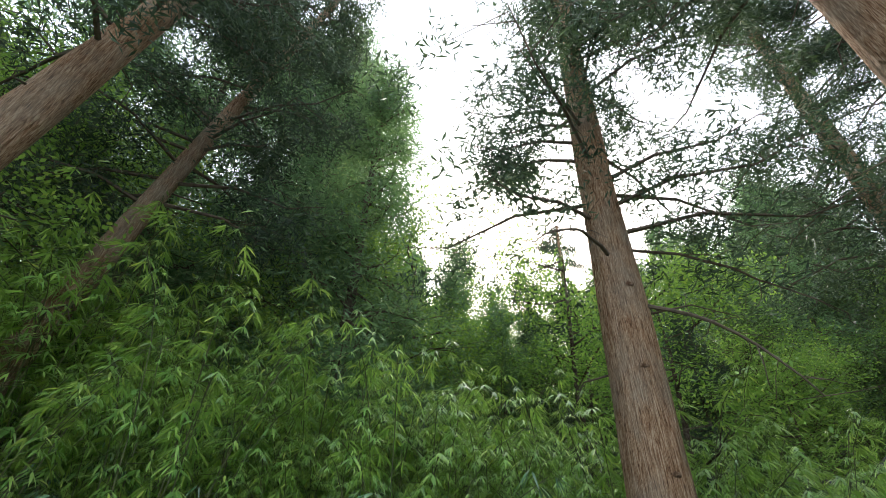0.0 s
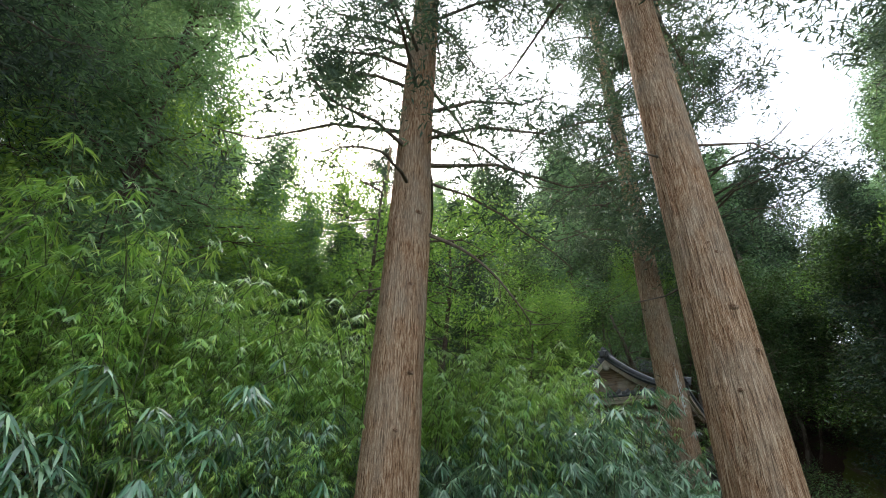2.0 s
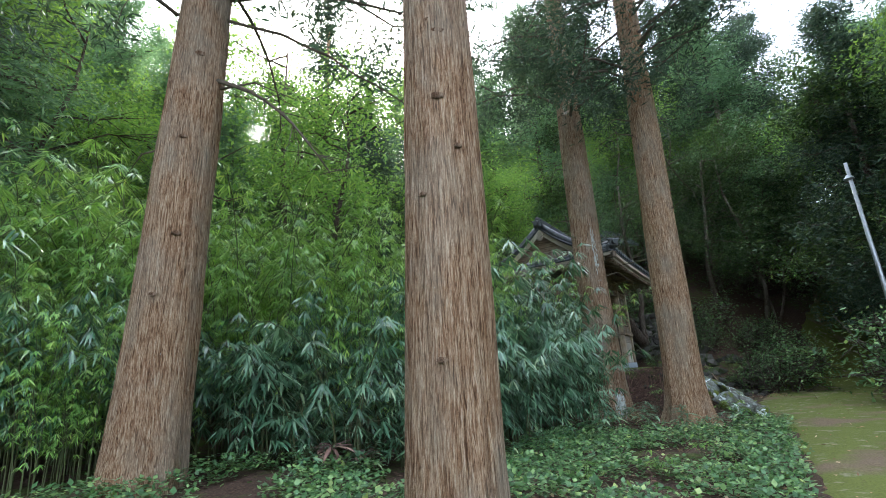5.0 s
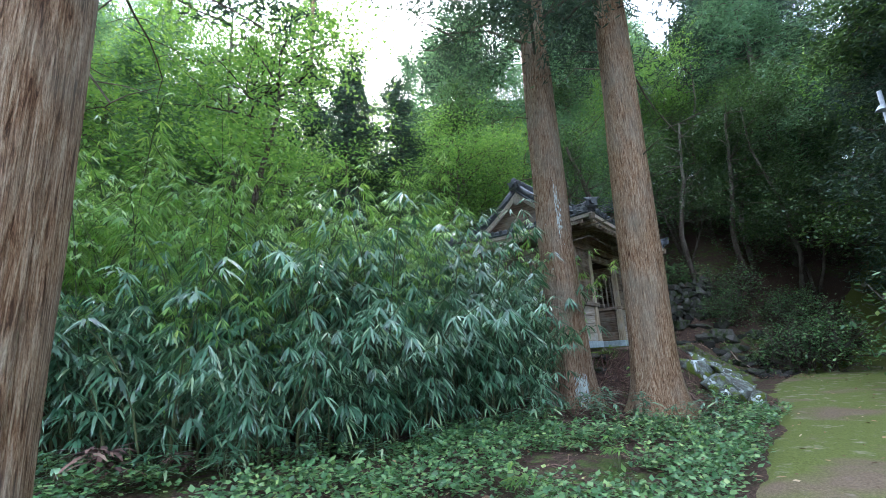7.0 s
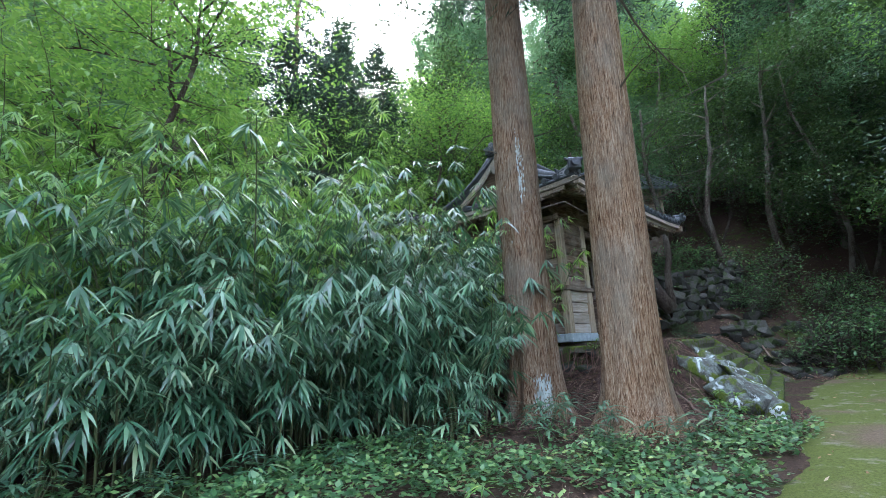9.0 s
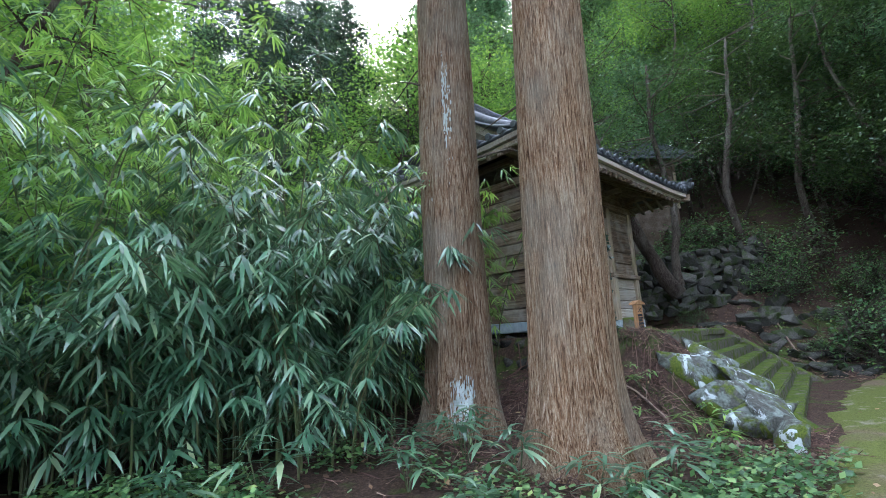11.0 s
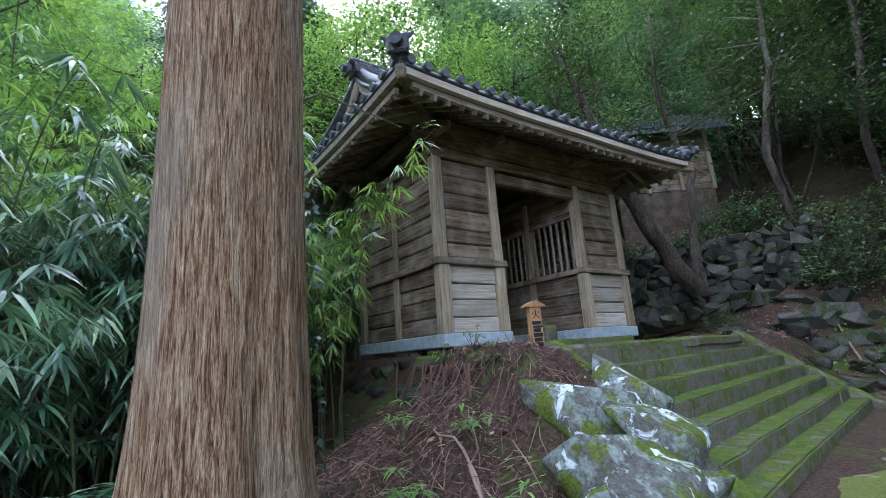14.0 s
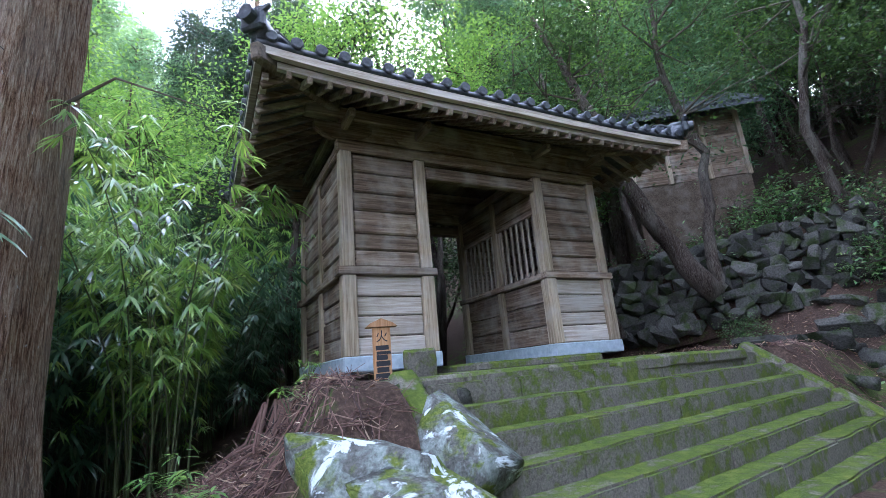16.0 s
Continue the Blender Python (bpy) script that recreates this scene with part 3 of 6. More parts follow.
def broad_tree(name, height, r, crown, low, mat, seed, label, leaf=0.16, leaves=5200, stems=1, lean=0.15, category="tree"):
    e = tagged(new(name), label, category, "forest broadleaf trees")
    rng = np.random.default_rng(seed)
    tubes, tips = [], []
    for s in range(stems):
        az = rng.uniform(0, 6.28)
        tilt = np.array([math.cos(az), math.sin(az), 0]) * lean * height * rng.uniform(0.4, 1.2)
        top = tilt + [0, 0, height * rng.uniform(0.8, 1.0)]
        mid = top * 0.5 + rng.normal(size=3) * 0.04 * height
        base = np.array([rng.normal() * 0.15 * (stems > 1), rng.normal() * 0.15 * (stems > 1), -0.3])
        trunk = [base, (base + mid) / 2 + rng.normal(size=3) * 0.02 * height, mid, (mid + top) / 2 + rng.normal(size=3) * 0.02 * height, top]
        tubes.append(tube(trunk, [r, r * 0.8, r * 0.6, r * 0.4, r * 0.12], 8))
        for i in range(11):
            u = low + (1 - low) * (i + rng.uniform()) / 11
            f = u * 4
            j = min(3, int(f))
            p = trunk[j] + (trunk[j + 1] - trunk[j]) * (f - j)
            a = rng.uniform(0, 6.28)
            ln = crown * rng.uniform(0.5, 1.1) * (1.15 - 0.5 * u)
            d = np.array([math.cos(a), math.sin(a), rng.uniform(0.0, 0.6)])
            q = p + d * ln
            m = p + d * ln * 0.5 + rng.normal(size=3) * 0.1 * ln
            tubes.append(tube([p, m, q], [r * 0.3, r * 0.18, 0.012], 5))
            for k in range(6):
                t = q + rng.normal(size=3) * ln * 0.30
                tubes.append(tube([m + (q - m) * rng.uniform(0, 1), t], [0.016, 0.005], 3))
                tips.append(t)
    v, f = joined(tubes)
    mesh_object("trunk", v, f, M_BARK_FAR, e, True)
    tips = np.array(tips)
    n = leaves
    which = RNG.integers(0, len(tips), n)
    b = tips[which] + RNG.normal(size=(n, 3)) * np.array([1, 1, 0.6]) * crown * 0.16
    w = rand_dirs(n)
    w[:, 2] = w[:, 2] * 0.5 - 0.25
    up = rand_dirs(n) * 0.6 + np.array([0, 0, 1.0])
    L = RNG.uniform(0.6, 1.3, n) * leaf
    v, f = flat_leaves(b, w, up, L, L * 0.5)
    mesh_object("crown", v, f, mat, e)
    return e


def place_all(proto, spots, scale=(0.85, 1.2)):
    """Sets the prototype on the first spot and copies on the others."""
    rng = random.Random(len(spots) * 7 + len(proto.name))
    first = True
    for x, y, *s in spots:
        z = ground_z(x, y)
        k = s[0] if s else rng.uniform(*scale)
        m = Matrix.Translation((x, y, z)) @ Matrix.Rotation(rng.uniform(0, 6.28), 4, "Z")
        if first:
            proto.matrix_basis = m @ Matrix.Scale(k, 4)
            first = False
            continue
        c = copy_thing(proto, m)
        c.scale = (k, k, k * rng.uniform(0.9, 1.1))


# ---------------------------------------------------------------- gate
GX = (0.0, 1.15, 3.40, 4.64)      # front posts
GD = 2.70                         # depth
POST_TOP, RAIL_Z, PLATE = 2.86, 1.06, 3.46
EX0, EX1, EY0, EY1, EZ = -1.30, 5.96, -1.24, GD + 1.24, 3.40
GAB0, GAB1 = -0.52, 5.18
CY = GD / 2


def prof(d):
    return 0.20 * d + 0.147 * d * d


def corner_lift(x, y):
    a = min(abs(x - EX0), abs(x - EX1))
    b = min(abs(y - EY0), abs(y - EY1))
    return 0.06 * max(0, 1 - a / 1.6) ** 2 * max(0, 1 - b / 2.2) + 0.06 * max(0, 1 - b / 1.6) ** 2 * max(0, 1 - a / 2.2) * 0.5


def roof_z(x, y):
    d = min(y - EY0, EY1 - y)
    if x < GAB0:
        d = min(d, x - EX0)
    elif x > GAB1:
        d = min(d, EX1 - x)
    return EZ + prof(max(d, 0)) + corner_lift(x, y)


def shaped_field(name, pts_lower, pts_upper, parent, mat):
    """Roof field between two plan lines, following the roof's curve."""
    n, m = 28, 10
    verts, faces = [], []
    (ax, ay), (bx, by) = pts_lower
    (dx, dy), (cx, cy) = pts_upper
    for layer in (0.0, -0.075):
        for j in range(m + 1):
            v = j / m
            for i in range(n + 1):
                u = i / n
                x = (ax + (dx - ax) * v) * (1 - u) + (bx + (cx - bx) * v) * u
                y = (ay + (dy - ay) * v) * (1 - u) + (by + (cy - by) * v) * u
                d = min(y - EY0, EY1 - y) if name == "main" else min(x - EX0, EX1 - x)
                verts.append((x, y, EZ + prof(max(d, 0)) + corner_lift(x, y) + layer))
    w, k = n + 1, (n + 1) * (m + 1)
    for j in range(m):
        for i in range(n):
            q = (j * w + i, j * w + i + 1, (j + 1) * w + i + 1, (j + 1) * w + i)
            faces += [q, tuple(k + t for t in reversed(q))]
    rim = list(range(w)) + [j * w + n for j in range(1, m + 1)] + [m * w + i for i in range(n - 1, -1, -1)] + [j * w for j in range(m - 1, 0, -1)]
    for s in range(len(rim)):
        p, q = rim[s], rim[(s + 1) % len(rim)]
        faces.append((p, k + p, k + q, q))
    return mesh_object("roof_field", verts, faces, mat, parent, True)


def tile_roll(points, r, parent):
    v, f = tube(points, [r] * len(points), 7)
    return mesh_object("cover_tile", v, f, M_TILE, parent, True)


def eave_disc(p, way, parent, shared):
    if "me" not in shared:
        bm = bmesh.new()
        bmesh.ops.create_cone(bm, cap_ends=True, segments=14, radius1=0.072, radius2=0.072, depth=0.05)
        bmesh.ops.bevel(bm, geom=bm.edges[:], offset=0.01, segments=1, affect="EDGES")
        bmesh.ops.rotate(bm, cent=(0, 0, 0), matrix=Matrix.Rotation(radians(90), 3, "X"), verts=bm.verts)
        shared["me"] = bpy.data.meshes.new("eave_disc")
        bm.to_mesh(shared["me"])
        bm.free()
        shared["me"].materials.append(M_TILE)
    ob = new("eave_disc", shared["me"])
    ob.parent = parent
    ob.matrix_basis = Matrix.Translation(p) @ Vector(way).to_track_quat("Y", "Z").to_matrix().to_4x4()
    return ob


def ornament(parent, p, way, size):
    """Ridge-end tile: a stepped shield with a round disc and swept horns."""
    pieces = []
    bm = box_bm((size * 0.9, size * 0.25, size * 0.8), (0, 0, size * 0.35), 0.03)
    for sx in (-1, 1):
        r = bmesh.ops.create_cone(bm, cap_ends=True, segments=8, radius1=size * 0.16, radius2=size * 0.07, depth=size * 0.42)
        bmesh.ops.rotate(bm, cent=(0, 0, 0), matrix=Matrix.Rotation(radians(62 * sx), 3, "Y"), verts=r["verts"])
        bmesh.ops.translate(bm, vec=(sx * size * 0.46, 0, size * 0.62), verts=r["verts"])
    r = bmesh.ops.create_cone(bm, cap_ends=True, segments=16, radius1=size * 0.26, radius2=size * 0.26, depth=size * 0.5)
    bmesh.ops.rotate(bm, cent=(0, 0, 0), matrix=Matrix.Rotation(radians(90), 3, "X"), verts=r["verts"])
    bmesh.ops.translate(bm, vec=(0, -size * 0.15, size * 0.35), verts=r["verts"])
    ob = part("ridge_end_tile", bm, M_TILE, parent)
    ob.matrix_basis = Matrix.Translation(p) @ Vector(way).to_track_quat("-Y", "Z").to_matrix().to_4x4()
    return ob


def build_gate():
    gate = thing("temple_gate", "weathered timber temple gate with a grey tiled roof, on pale plinth", "gate")
    # plinth beams
    def plinth(a, b):
        part("plinth", beam_bm((*a, -0.10), (*b, -0.10), 0.22, 0.20, 0.015), M_CONCRETE, gate, "pale blue-grey painted plinth")
    plinth((-0.12, 0.0), (GX[1] + 0.12, 0.0))
    plinth((GX[2] - 0.12, 0.0), (GX[3] + 0.12, 0.0))
    plinth((-0.12, GD), (GX[1] + 0.12, GD))
    plinth((GX[2] - 0.12, GD), (GX[3] + 0.12, GD))
    for x in GX:
        plinth((x, 0.11), (x, GD - 0.11))
    # posts
    for x in GX:
        for y in (0.0, GD / 2, GD):
            big = 0.19 if y in (0.0, GD) else 0.15
            part("post", box_bm((big, big, RAIL_Z), (x, y, RAIL_Z / 2), 0.012, wobble=0.004), M_WOOD_Z, gate)
            part("post", box_bm((big - 0.02, big - 0.02, POST_TOP - RAIL_Z - 0.11), (x, y, (POST_TOP + RAIL_Z + 0.11) / 2), 0.012, wobble=0.004), M_WOOD_Z, gate)
    # rails
    for y in (0.0, GD):
        for a, b in ((-0.16, GX[1] + 0.14), (GX[2] - 0.13, GX[3] + 0.14)):
            part("rail", beam_bm((a, y, RAIL_Z + 0.055), (b, y, RAIL_Z + 0.055), 0.25, 0.11, 0.014), M_WOOD_X, gate)
    for x in GX:
        part("rail", beam_bm((x, 0.13, RAIL_Z + 0.054), (x, GD - 0.13, RAIL_Z + 0.054), 0.24, 0.105, 0.014), M_WOOD_Y, gate)
    rng = random.Random(3)

    def boards(a, b, z0, z1, count, mat, thick=0.07):
        """Thick horizontal wall boards with open joints between two plan points."""
        a, b = Vector((*a, 0)), Vector((*b, 0))
        cuts = [0.0]
        for i in range(count):
            cuts.append(cuts[-1] + rng.uniform(0.8, 1.25))
        cuts = [z0 + (z1 - z0) * c / cuts[-1] for c in cuts]
        for lo, hi in zip(cuts, cuts[1:]):
            push = rng.uniform(-0.008, 0.012)
            d = (b - a).normalized()
            n = Vector((d.y, -d.x, 0)) * push
            bm = beam_bm(a + n + Vector((0, 0, (lo + hi) / 2)), b + n + Vector((0, 0, (lo + hi) / 2)), thick, hi - lo - 0.012, 0.024)
            for v in bm.verts:
                v.co.z += 0.006 * noise.noise(v.co * 2.0)
            part("board", bm, mat, gate)

    for y in (0.0, GD):
        for a, b in ((0.095, GX[1] - 0.095), (GX[2] + 0.095, GX[3] - 0.095)):
            boards((a, y), (b, y), 0.0, RAIL_Z, 4, M_WOOD_PALE if y == 0.0 else M_WOOD_X, 0.06)
            boards((a, y), (b, y), RAIL_Z + 0.11, POST_TOP - 0.02, 6, M_WOOD_X, 0.10)
    for x in (GX[0], GX[3]):
        for a, b in ((0.095, GD / 2 - 0.075), (GD / 2 + 0.075, GD - 0.095)):
            boards((x, a), (x, b), 0.0, RAIL_Z, 4, M_WOOD_Y, 0.06)
            boards((x, a), (x, b), RAIL_Z + 0.11, POST_TOP - 0.02, 7, M_WOOD_Y, 0.09)
    for x in (GX[1], GX[2]):
        for a, b in ((0.095, GD / 2 - 0.075), (GD / 2 + 0.075, GD - 0.095)):
            boards((x, a), (x, b), 0.0, RAIL_Z, 3, M_WOOD_Y, 0.05)
            part("lattice_head", beam_bm((x, a, 2.28), (x, b, 2.28), 0.09, 0.10), M_WOOD_Y, gate)
            boards((x, a), (x, b), 2.34, POST_TOP - 0.02, 2, M_WOOD_Y, 0.05)
            n = 7
            for i in range(n):
                y = a + (b - a) * (i + 0.5) / n
                part("lattice_bar", box_bm((0.045, 0.05, 2.23 - RAIL_Z - 0.11), (x, y, (2.23 + RAIL_Z + 0.11) / 2), 0.006), M_WOOD_PALE_Z, gate)
    # lintels, head beams and wall plates
    for y in (0.0, GD):
        part("lintel", beam_bm((GX[1] + 0.09, y, 2.68), (GX[2] - 0.09, y, 2.68), 0.15, 0.20, 0.02), M_WOOD_X, gate)
        part("head_beam", beam_bm((-0.12, y, POST_TOP + 0.09), (GX[3] + 0.12, y, POST_TOP + 0.09), 0.14, 0.18, 0.02), M_WOOD_X, gate)
        part("frieze_board", beam_bm((-0.08, y, 3.22), (GX[3] + 0.08, y, 3.22), 0.07, PLATE - POST_TOP - 0.30, 0.01), M_WOOD_X, gate)
        part("wall_plate", beam_bm((-0.55, y, PLATE), (GX[3] + 0.55, y, PLATE), 0.16, 0.18, 0.02), M_WOOD_X, gate)
    for x in (GX[0], GX[3]):
        part("head_beam", beam_bm((x, 0.09, POST_TOP + 0.09), (x, GD - 0.09, POST_TOP + 0.09), 0.16, 0.175, 0.02), M_WOOD_Y, gate)
        part("wall_plate", beam_bm((x, 0.085, PLATE), (x, GD - 0.085, PLATE), 0.155, 0.175, 0.02), M_WOOD_Y, gate)
    for x in (GX[1], GX[2]):
        part("cross_beam", beam_bm((x, 0.09, POST_TOP + 0.088), (x, GD - 0.09, POST_TOP + 0.088), 0.16, 0.17, 0.02), M_WOOD_Y, gate)
    # bracket arms on the posts
    for x in GX:
        for y, s in ((0.0, -1), (GD, 1)):
            bm = bmesh.new()
            pr = [(-0.42, 0.24), (-0.42, 0.15), (-0.30, 0.06), (-0.15, 0.0), (0.15, 0.0), (0.30, 0.06), (0.42, 0.15), (0.42, 0.24)]
            va = [bm.verts.new((px, -0.06, pz)) for px, pz in pr]
            vb = [bm.verts.new((px, 0.06, pz)) for px, pz in pr]
            bm.faces.new(va)
            bm.faces.new(list(reversed(vb)))
            for i in range(len(pr)):
                j = (i + 1) % len(pr)
                bm.faces.new((va[j], va[i], vb[i], vb[j]))
            bmesh.ops.recalc_face_normals(bm, faces=bm.faces)
            bmesh.ops.translate(bm, vec=(x, y + s * 0.004, POST_TOP + 0.184), verts=bm.verts)
            part("bracket", bm, M_WOOD_X, gate)
            part("bracket_arm", beam_bm((x, y + s * 0.065, 3.24), (x, y + s * 0.50, 3.24), 0.10, 0.13, 0.02), M_WOOD_Y, gate)
    # ceiling of the passage, its shade put into the wood colour
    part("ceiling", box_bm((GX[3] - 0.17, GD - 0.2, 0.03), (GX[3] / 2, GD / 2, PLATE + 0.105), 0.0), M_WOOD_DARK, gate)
    # roof fields
    shaped_field("main", ((EX0, EY0), (EX1, EY0)), ((GAB0 - 0.22, CY), (GAB1 + 0.22, CY)), gate, M_TILE)
    shaped_field("main", ((EX1, EY1), (EX0, EY1)), ((GAB1 + 0.22, CY), (GAB0 - 0.22, CY)), gate, M_TILE)
    dg = GAB0 - EX0 + 0.12
    shaped_field("side", ((EX0, EY1), (EX0, EY0)), ((EX0 + dg, EY1 - dg), (EX0 + dg, EY0 + dg)), gate, M_TILE)
    shaped_field("side", ((EX1, EY0), (EX1, EY1)), ((EX1 - dg, EY0 + dg), (EX1 - dg, EY1 - dg)), gate, M_TILE)
    # gable walls, barge boards and pendants
    for gx, s in ((GAB0, -1), (GAB1, 1)):
        z0 = EZ + prof(dg) - 0.05
        zt = EZ + prof(CY - EY0) - 0.12
        half = CY - EY0 - dg
        bm = bmesh.new()
        for px in (gx + s * 0.02, gx - s * 0.04):
            bm.faces.new([bm.verts.new((px, CY - half, z0)), bm.verts.new((px, CY + half, z0)), bm.verts.new((px, CY, zt))])
        bmesh.ops.recalc_face_normals(bm, faces=bm.faces)
        part("gable_board", bm, M_WOOD_Y, gate)
        for sy in (-1, 1):
            pts = []
            for i in range(7):
                u = i / 6
                y = CY + sy * (half + 0.1) * (1 - u)
                pts.append((gx + s * 0.16, y, EZ + prof(min(y - EY0, EY1 - y)) - 0.17))
            v, f = [], []
            for p in pts:
                v += [(p[0] - 0.03, p[1], p[2] + 0.09), (p[0] + 0.03, p[1], p[2] + 0.09), (p[0] + 0.03, p[1], p[2] - 0.09), (p[0] - 0.03, p[1], p[2] - 0.09)]
            for i in range(6):
                for k in range(4):
                    f.append((i * 4 + k, i * 4 + (k + 1) % 4, i * 4 + 4 + (k + 1) % 4, i * 4 + 4 + k))
            f += [(3, 2, 1, 0), (24, 25, 26, 27)]
            mesh_object("barge_board", v, f, M_WOOD_PALE, gate)
        bm = bmesh.new()
        bmesh.ops.create_uvsphere(bm, u_segments=12, v_segments=8, radius=0.11)
        bmesh.ops.scale(bm, vec=(0.4, 1.2, 1.6), verts=bm.verts)
        bmesh.ops.translate(bm, vec=(gx + s * 0.19, CY, zt - 0.22), verts=bm.verts)
        part("gable_pendant", bm, M_WOOD_PALE, gate, "", True)
    # main ridge of stacked tiles
    zr = EZ + prof(CY - EY0)
    for w, h, z in (((0.36, 0.06, 0.03), (0.32, 0.06, 0.095), (0.28, 0.06, 0.16), (0.24, 0.06, 0.225))):
        part("ridge_course", box_bm((GAB1 - GAB0 + 0.5, w, h), ((GAB0 + GAB1) / 2, CY, zr + z), 0.012), M_TILE, gate)
    v, f = tube([(GAB0 - 0.28, CY, zr + 0.29), (GAB1 + 0.28, CY, zr + 0.29)], [0.09, 0.09], 10)
    mesh_object("ridge_cap", v, f, M_TILE, gate, True)
    ornament(gate, (GAB0 - 0.34, CY, zr + 0.0), (-1, 0, 0), 0.30)
    ornament(gate, (GAB1 + 0.34, CY, zr + 0.0), (1, 0, 0), 0.30)
    # descending and corner ridges
    for gx, ex, s in ((GAB0, EX0, -1), (GAB1, EX1, 1)):
        for ey, sy in ((EY0, 1), (EY1, -1)):
            pts = []
            for i in range(7):
                u = i / 6
                x, y = ex + (gx - ex + s * 0.12) * u, ey + sy * abs(gx - ex + s * 0.12) * u
                pts.append((x, y, EZ + prof(abs(x - ex)) + corner_lift(x, y) + 0.09))
            v, f = tube(pts, [0.13] * 7, 8)
            mesh_object("corner_ridge", v, f, M_TILE, gate, True)
            v, f = tube([(a, b, c + 0.13) for a, b, c in pts], [0.07] * 7, 8)
            mesh_object("corner_ridge_cap", v, f, M_TILE, gate, True)
            d = Vector((s, -sy, 0)).normalized()
            ornament(gate, Vector(pts[0]) + d * 0.05 + Vector((0, 0, -0.04)), d, 0.34)
            pts = []
            for i in range(7):
                u = i / 6
                y = ey + sy * (0.75 + (abs(CY - ey) - 0.85) * u)
                pts.append((gx + s * 0.10, y, EZ + prof(abs(y - ey)) + 0.10))
            v, f = tube(pts, [0.12] * 7, 8)
            mesh_object("descending_ridge", v, f, M_TILE, gate, True)
            ornament(gate, Vector(pts[0]), (0, -sy, 0), 0.26)
    # rows of round cover tiles with eave discs
    shared = {}
    n = 26
    for i in range(n):
        x = EX0 + 0.16 + (EX1 - EX0 - 0.32) * i / (n - 1)
        for ey, sy in ((EY0, 1), (EY1, -1)):
            reach = CY - EY0 if GAB0 - 0.1 < x < GAB1 + 0.1 else min(x - EX0, EX1 - x)
            if reach > 0.25:
                pts = []
                for k in range(7):
                    y = ey + sy * reach * k / 6
                    pts.append((x, y, EZ + prof(abs(y - ey)) + corner_lift(x, y) + 0.035))
                tile_roll(pts, 0.062, gate)
            eave_disc((x, ey - sy * 0.02, EZ + corner_lift(x, ey) + 0.035), (0, -sy, 0), gate, shared)
    n = 17
    for i in range(n):
        y = EY0 + 0.16 + (EY1 - EY0 - 0.32) * i / (n - 1)
        for ex, s in ((EX0, 1), (EX1, -1)):
            reach = min(dg, y - EY0, EY1 - y)
            if reach > 0.2:
                pts = [(ex + s * reach * k / 4, y, EZ + prof(reach * k / 4) + corner_lift(ex + s * reach * k / 4, y) + 0.035) for k in range(5)]
                tile_roll(pts, 0.062, gate)
            eave_disc((ex - s * 0.02, y, EZ + corner_lift(ex, y) + 0.035), (-s, 0, 0), gate, shared)

    # eave boards and rafters
    def strip(points, w, h, mat, name):
        v, f = [], []
        for i, p in enumerate(points):
            p = Vector(p)
            d = (Vector(points[min(i + 1, len(points) - 1)]) - Vector(points[max(i - 1, 0)])).normalized()
            nrm = Vector((-d.y, d.x, 0)).normalized()
            for a, b in ((-w, -h), (w, -h), (w, h), (-w, h)):
                v.append(tuple(p + nrm * a / 2 + Vector((0, 0, b / 2))))
        for i in range(len(points) - 1):
            for k in range(4):
                f.append((i * 4 + k, i * 4 + (k + 1) % 4, i * 4 + 4 + (k + 1) % 4, i * 4 + 4 + k))
        m = 4 * (len(points) - 1)
        f += [(3, 2, 1, 0), (m, m + 1, m + 2, m + 3)]
        return mesh_object(name, v, f, mat, gate)

    for ey, sy in ((EY0, 1), (EY1, -1)):
        line = [(EX0 + (EX1 - EX0) * i / 30, ey + sy * 0.05) for i in range(31)]
        strip([(x, y, EZ + corner_lift(x, ey) - 0.13) for x, y in line], 0.08, 0.10, M_WOOD_PALE, "eave_board")
        strip([(x, y + sy * 0.09, EZ + corner_lift(x, ey) - 0.225) for x, y in line[1:-1]], 0.07, 0.085, M_WOOD_PALE, "eave_board")
    for ex, s in ((EX0, 1), (EX1, -1)):
        line = [(ex + s * 0.05, EY0 + 0.1 + (EY1 - EY0 - 0.2) * i / 20) for i in range(21)]
        strip([(x, y, EZ + corner_lift(ex, y) - 0.13) for x, y in line], 0.08, 0.10, M_WOOD_PALE, "eave_board")
        strip([(x + s * 0.09, y, EZ + corner_lift(ex, y) - 0.225) for x, y in line[1:-1]], 0.07, 0.085, M_WOOD_PALE, "eave_board")
    drop = -0.16

    def rafter(a, b):
        part("rafter", beam_bm(a, b, 0.062, 0.085, 0.006), M_WOOD_Y if abs(a[1] - b[1]) > abs(a[0] - b[0]) else M_WOOD_X, gate)

    n = 31
    for i in range(n):
        x = EX0 + 0.14 + (EX1 - EX0 - 0.28) * i / (n - 1)
        for ey, sy in ((EY0, 1), (EY1, -1)):
            reach = min(1.42, x - EX0 + 0.05, EX1 - x + 0.05)
            if reach > 0.2:
                rafter((x, ey + sy * 0.10, EZ + corner_lift(x, ey) + drop - 0.16), (x, ey + sy * reach, EZ + prof(reach) + corner_lift(x, ey) * 0.3 + drop - 0.06))
    n = 19
    for i in range(n):
        y = EY0 + 0.14 + (EY1 - EY0 - 0.28) * i / (n - 1)
        for ex, s in ((EX0, 1), (EX1, -1)):
            reach = min(1.36, y - EY0 + 0.05, EY1 - y + 0.05)
            if reach > 0.2:
                rafter((ex + s * 0.10, y, EZ + corner_lift(ex, y) + drop - 0.16), (ex + s * reach, y, EZ + prof(reach) + corner_lift(ex, y) * 0.3 + drop - 0.06))
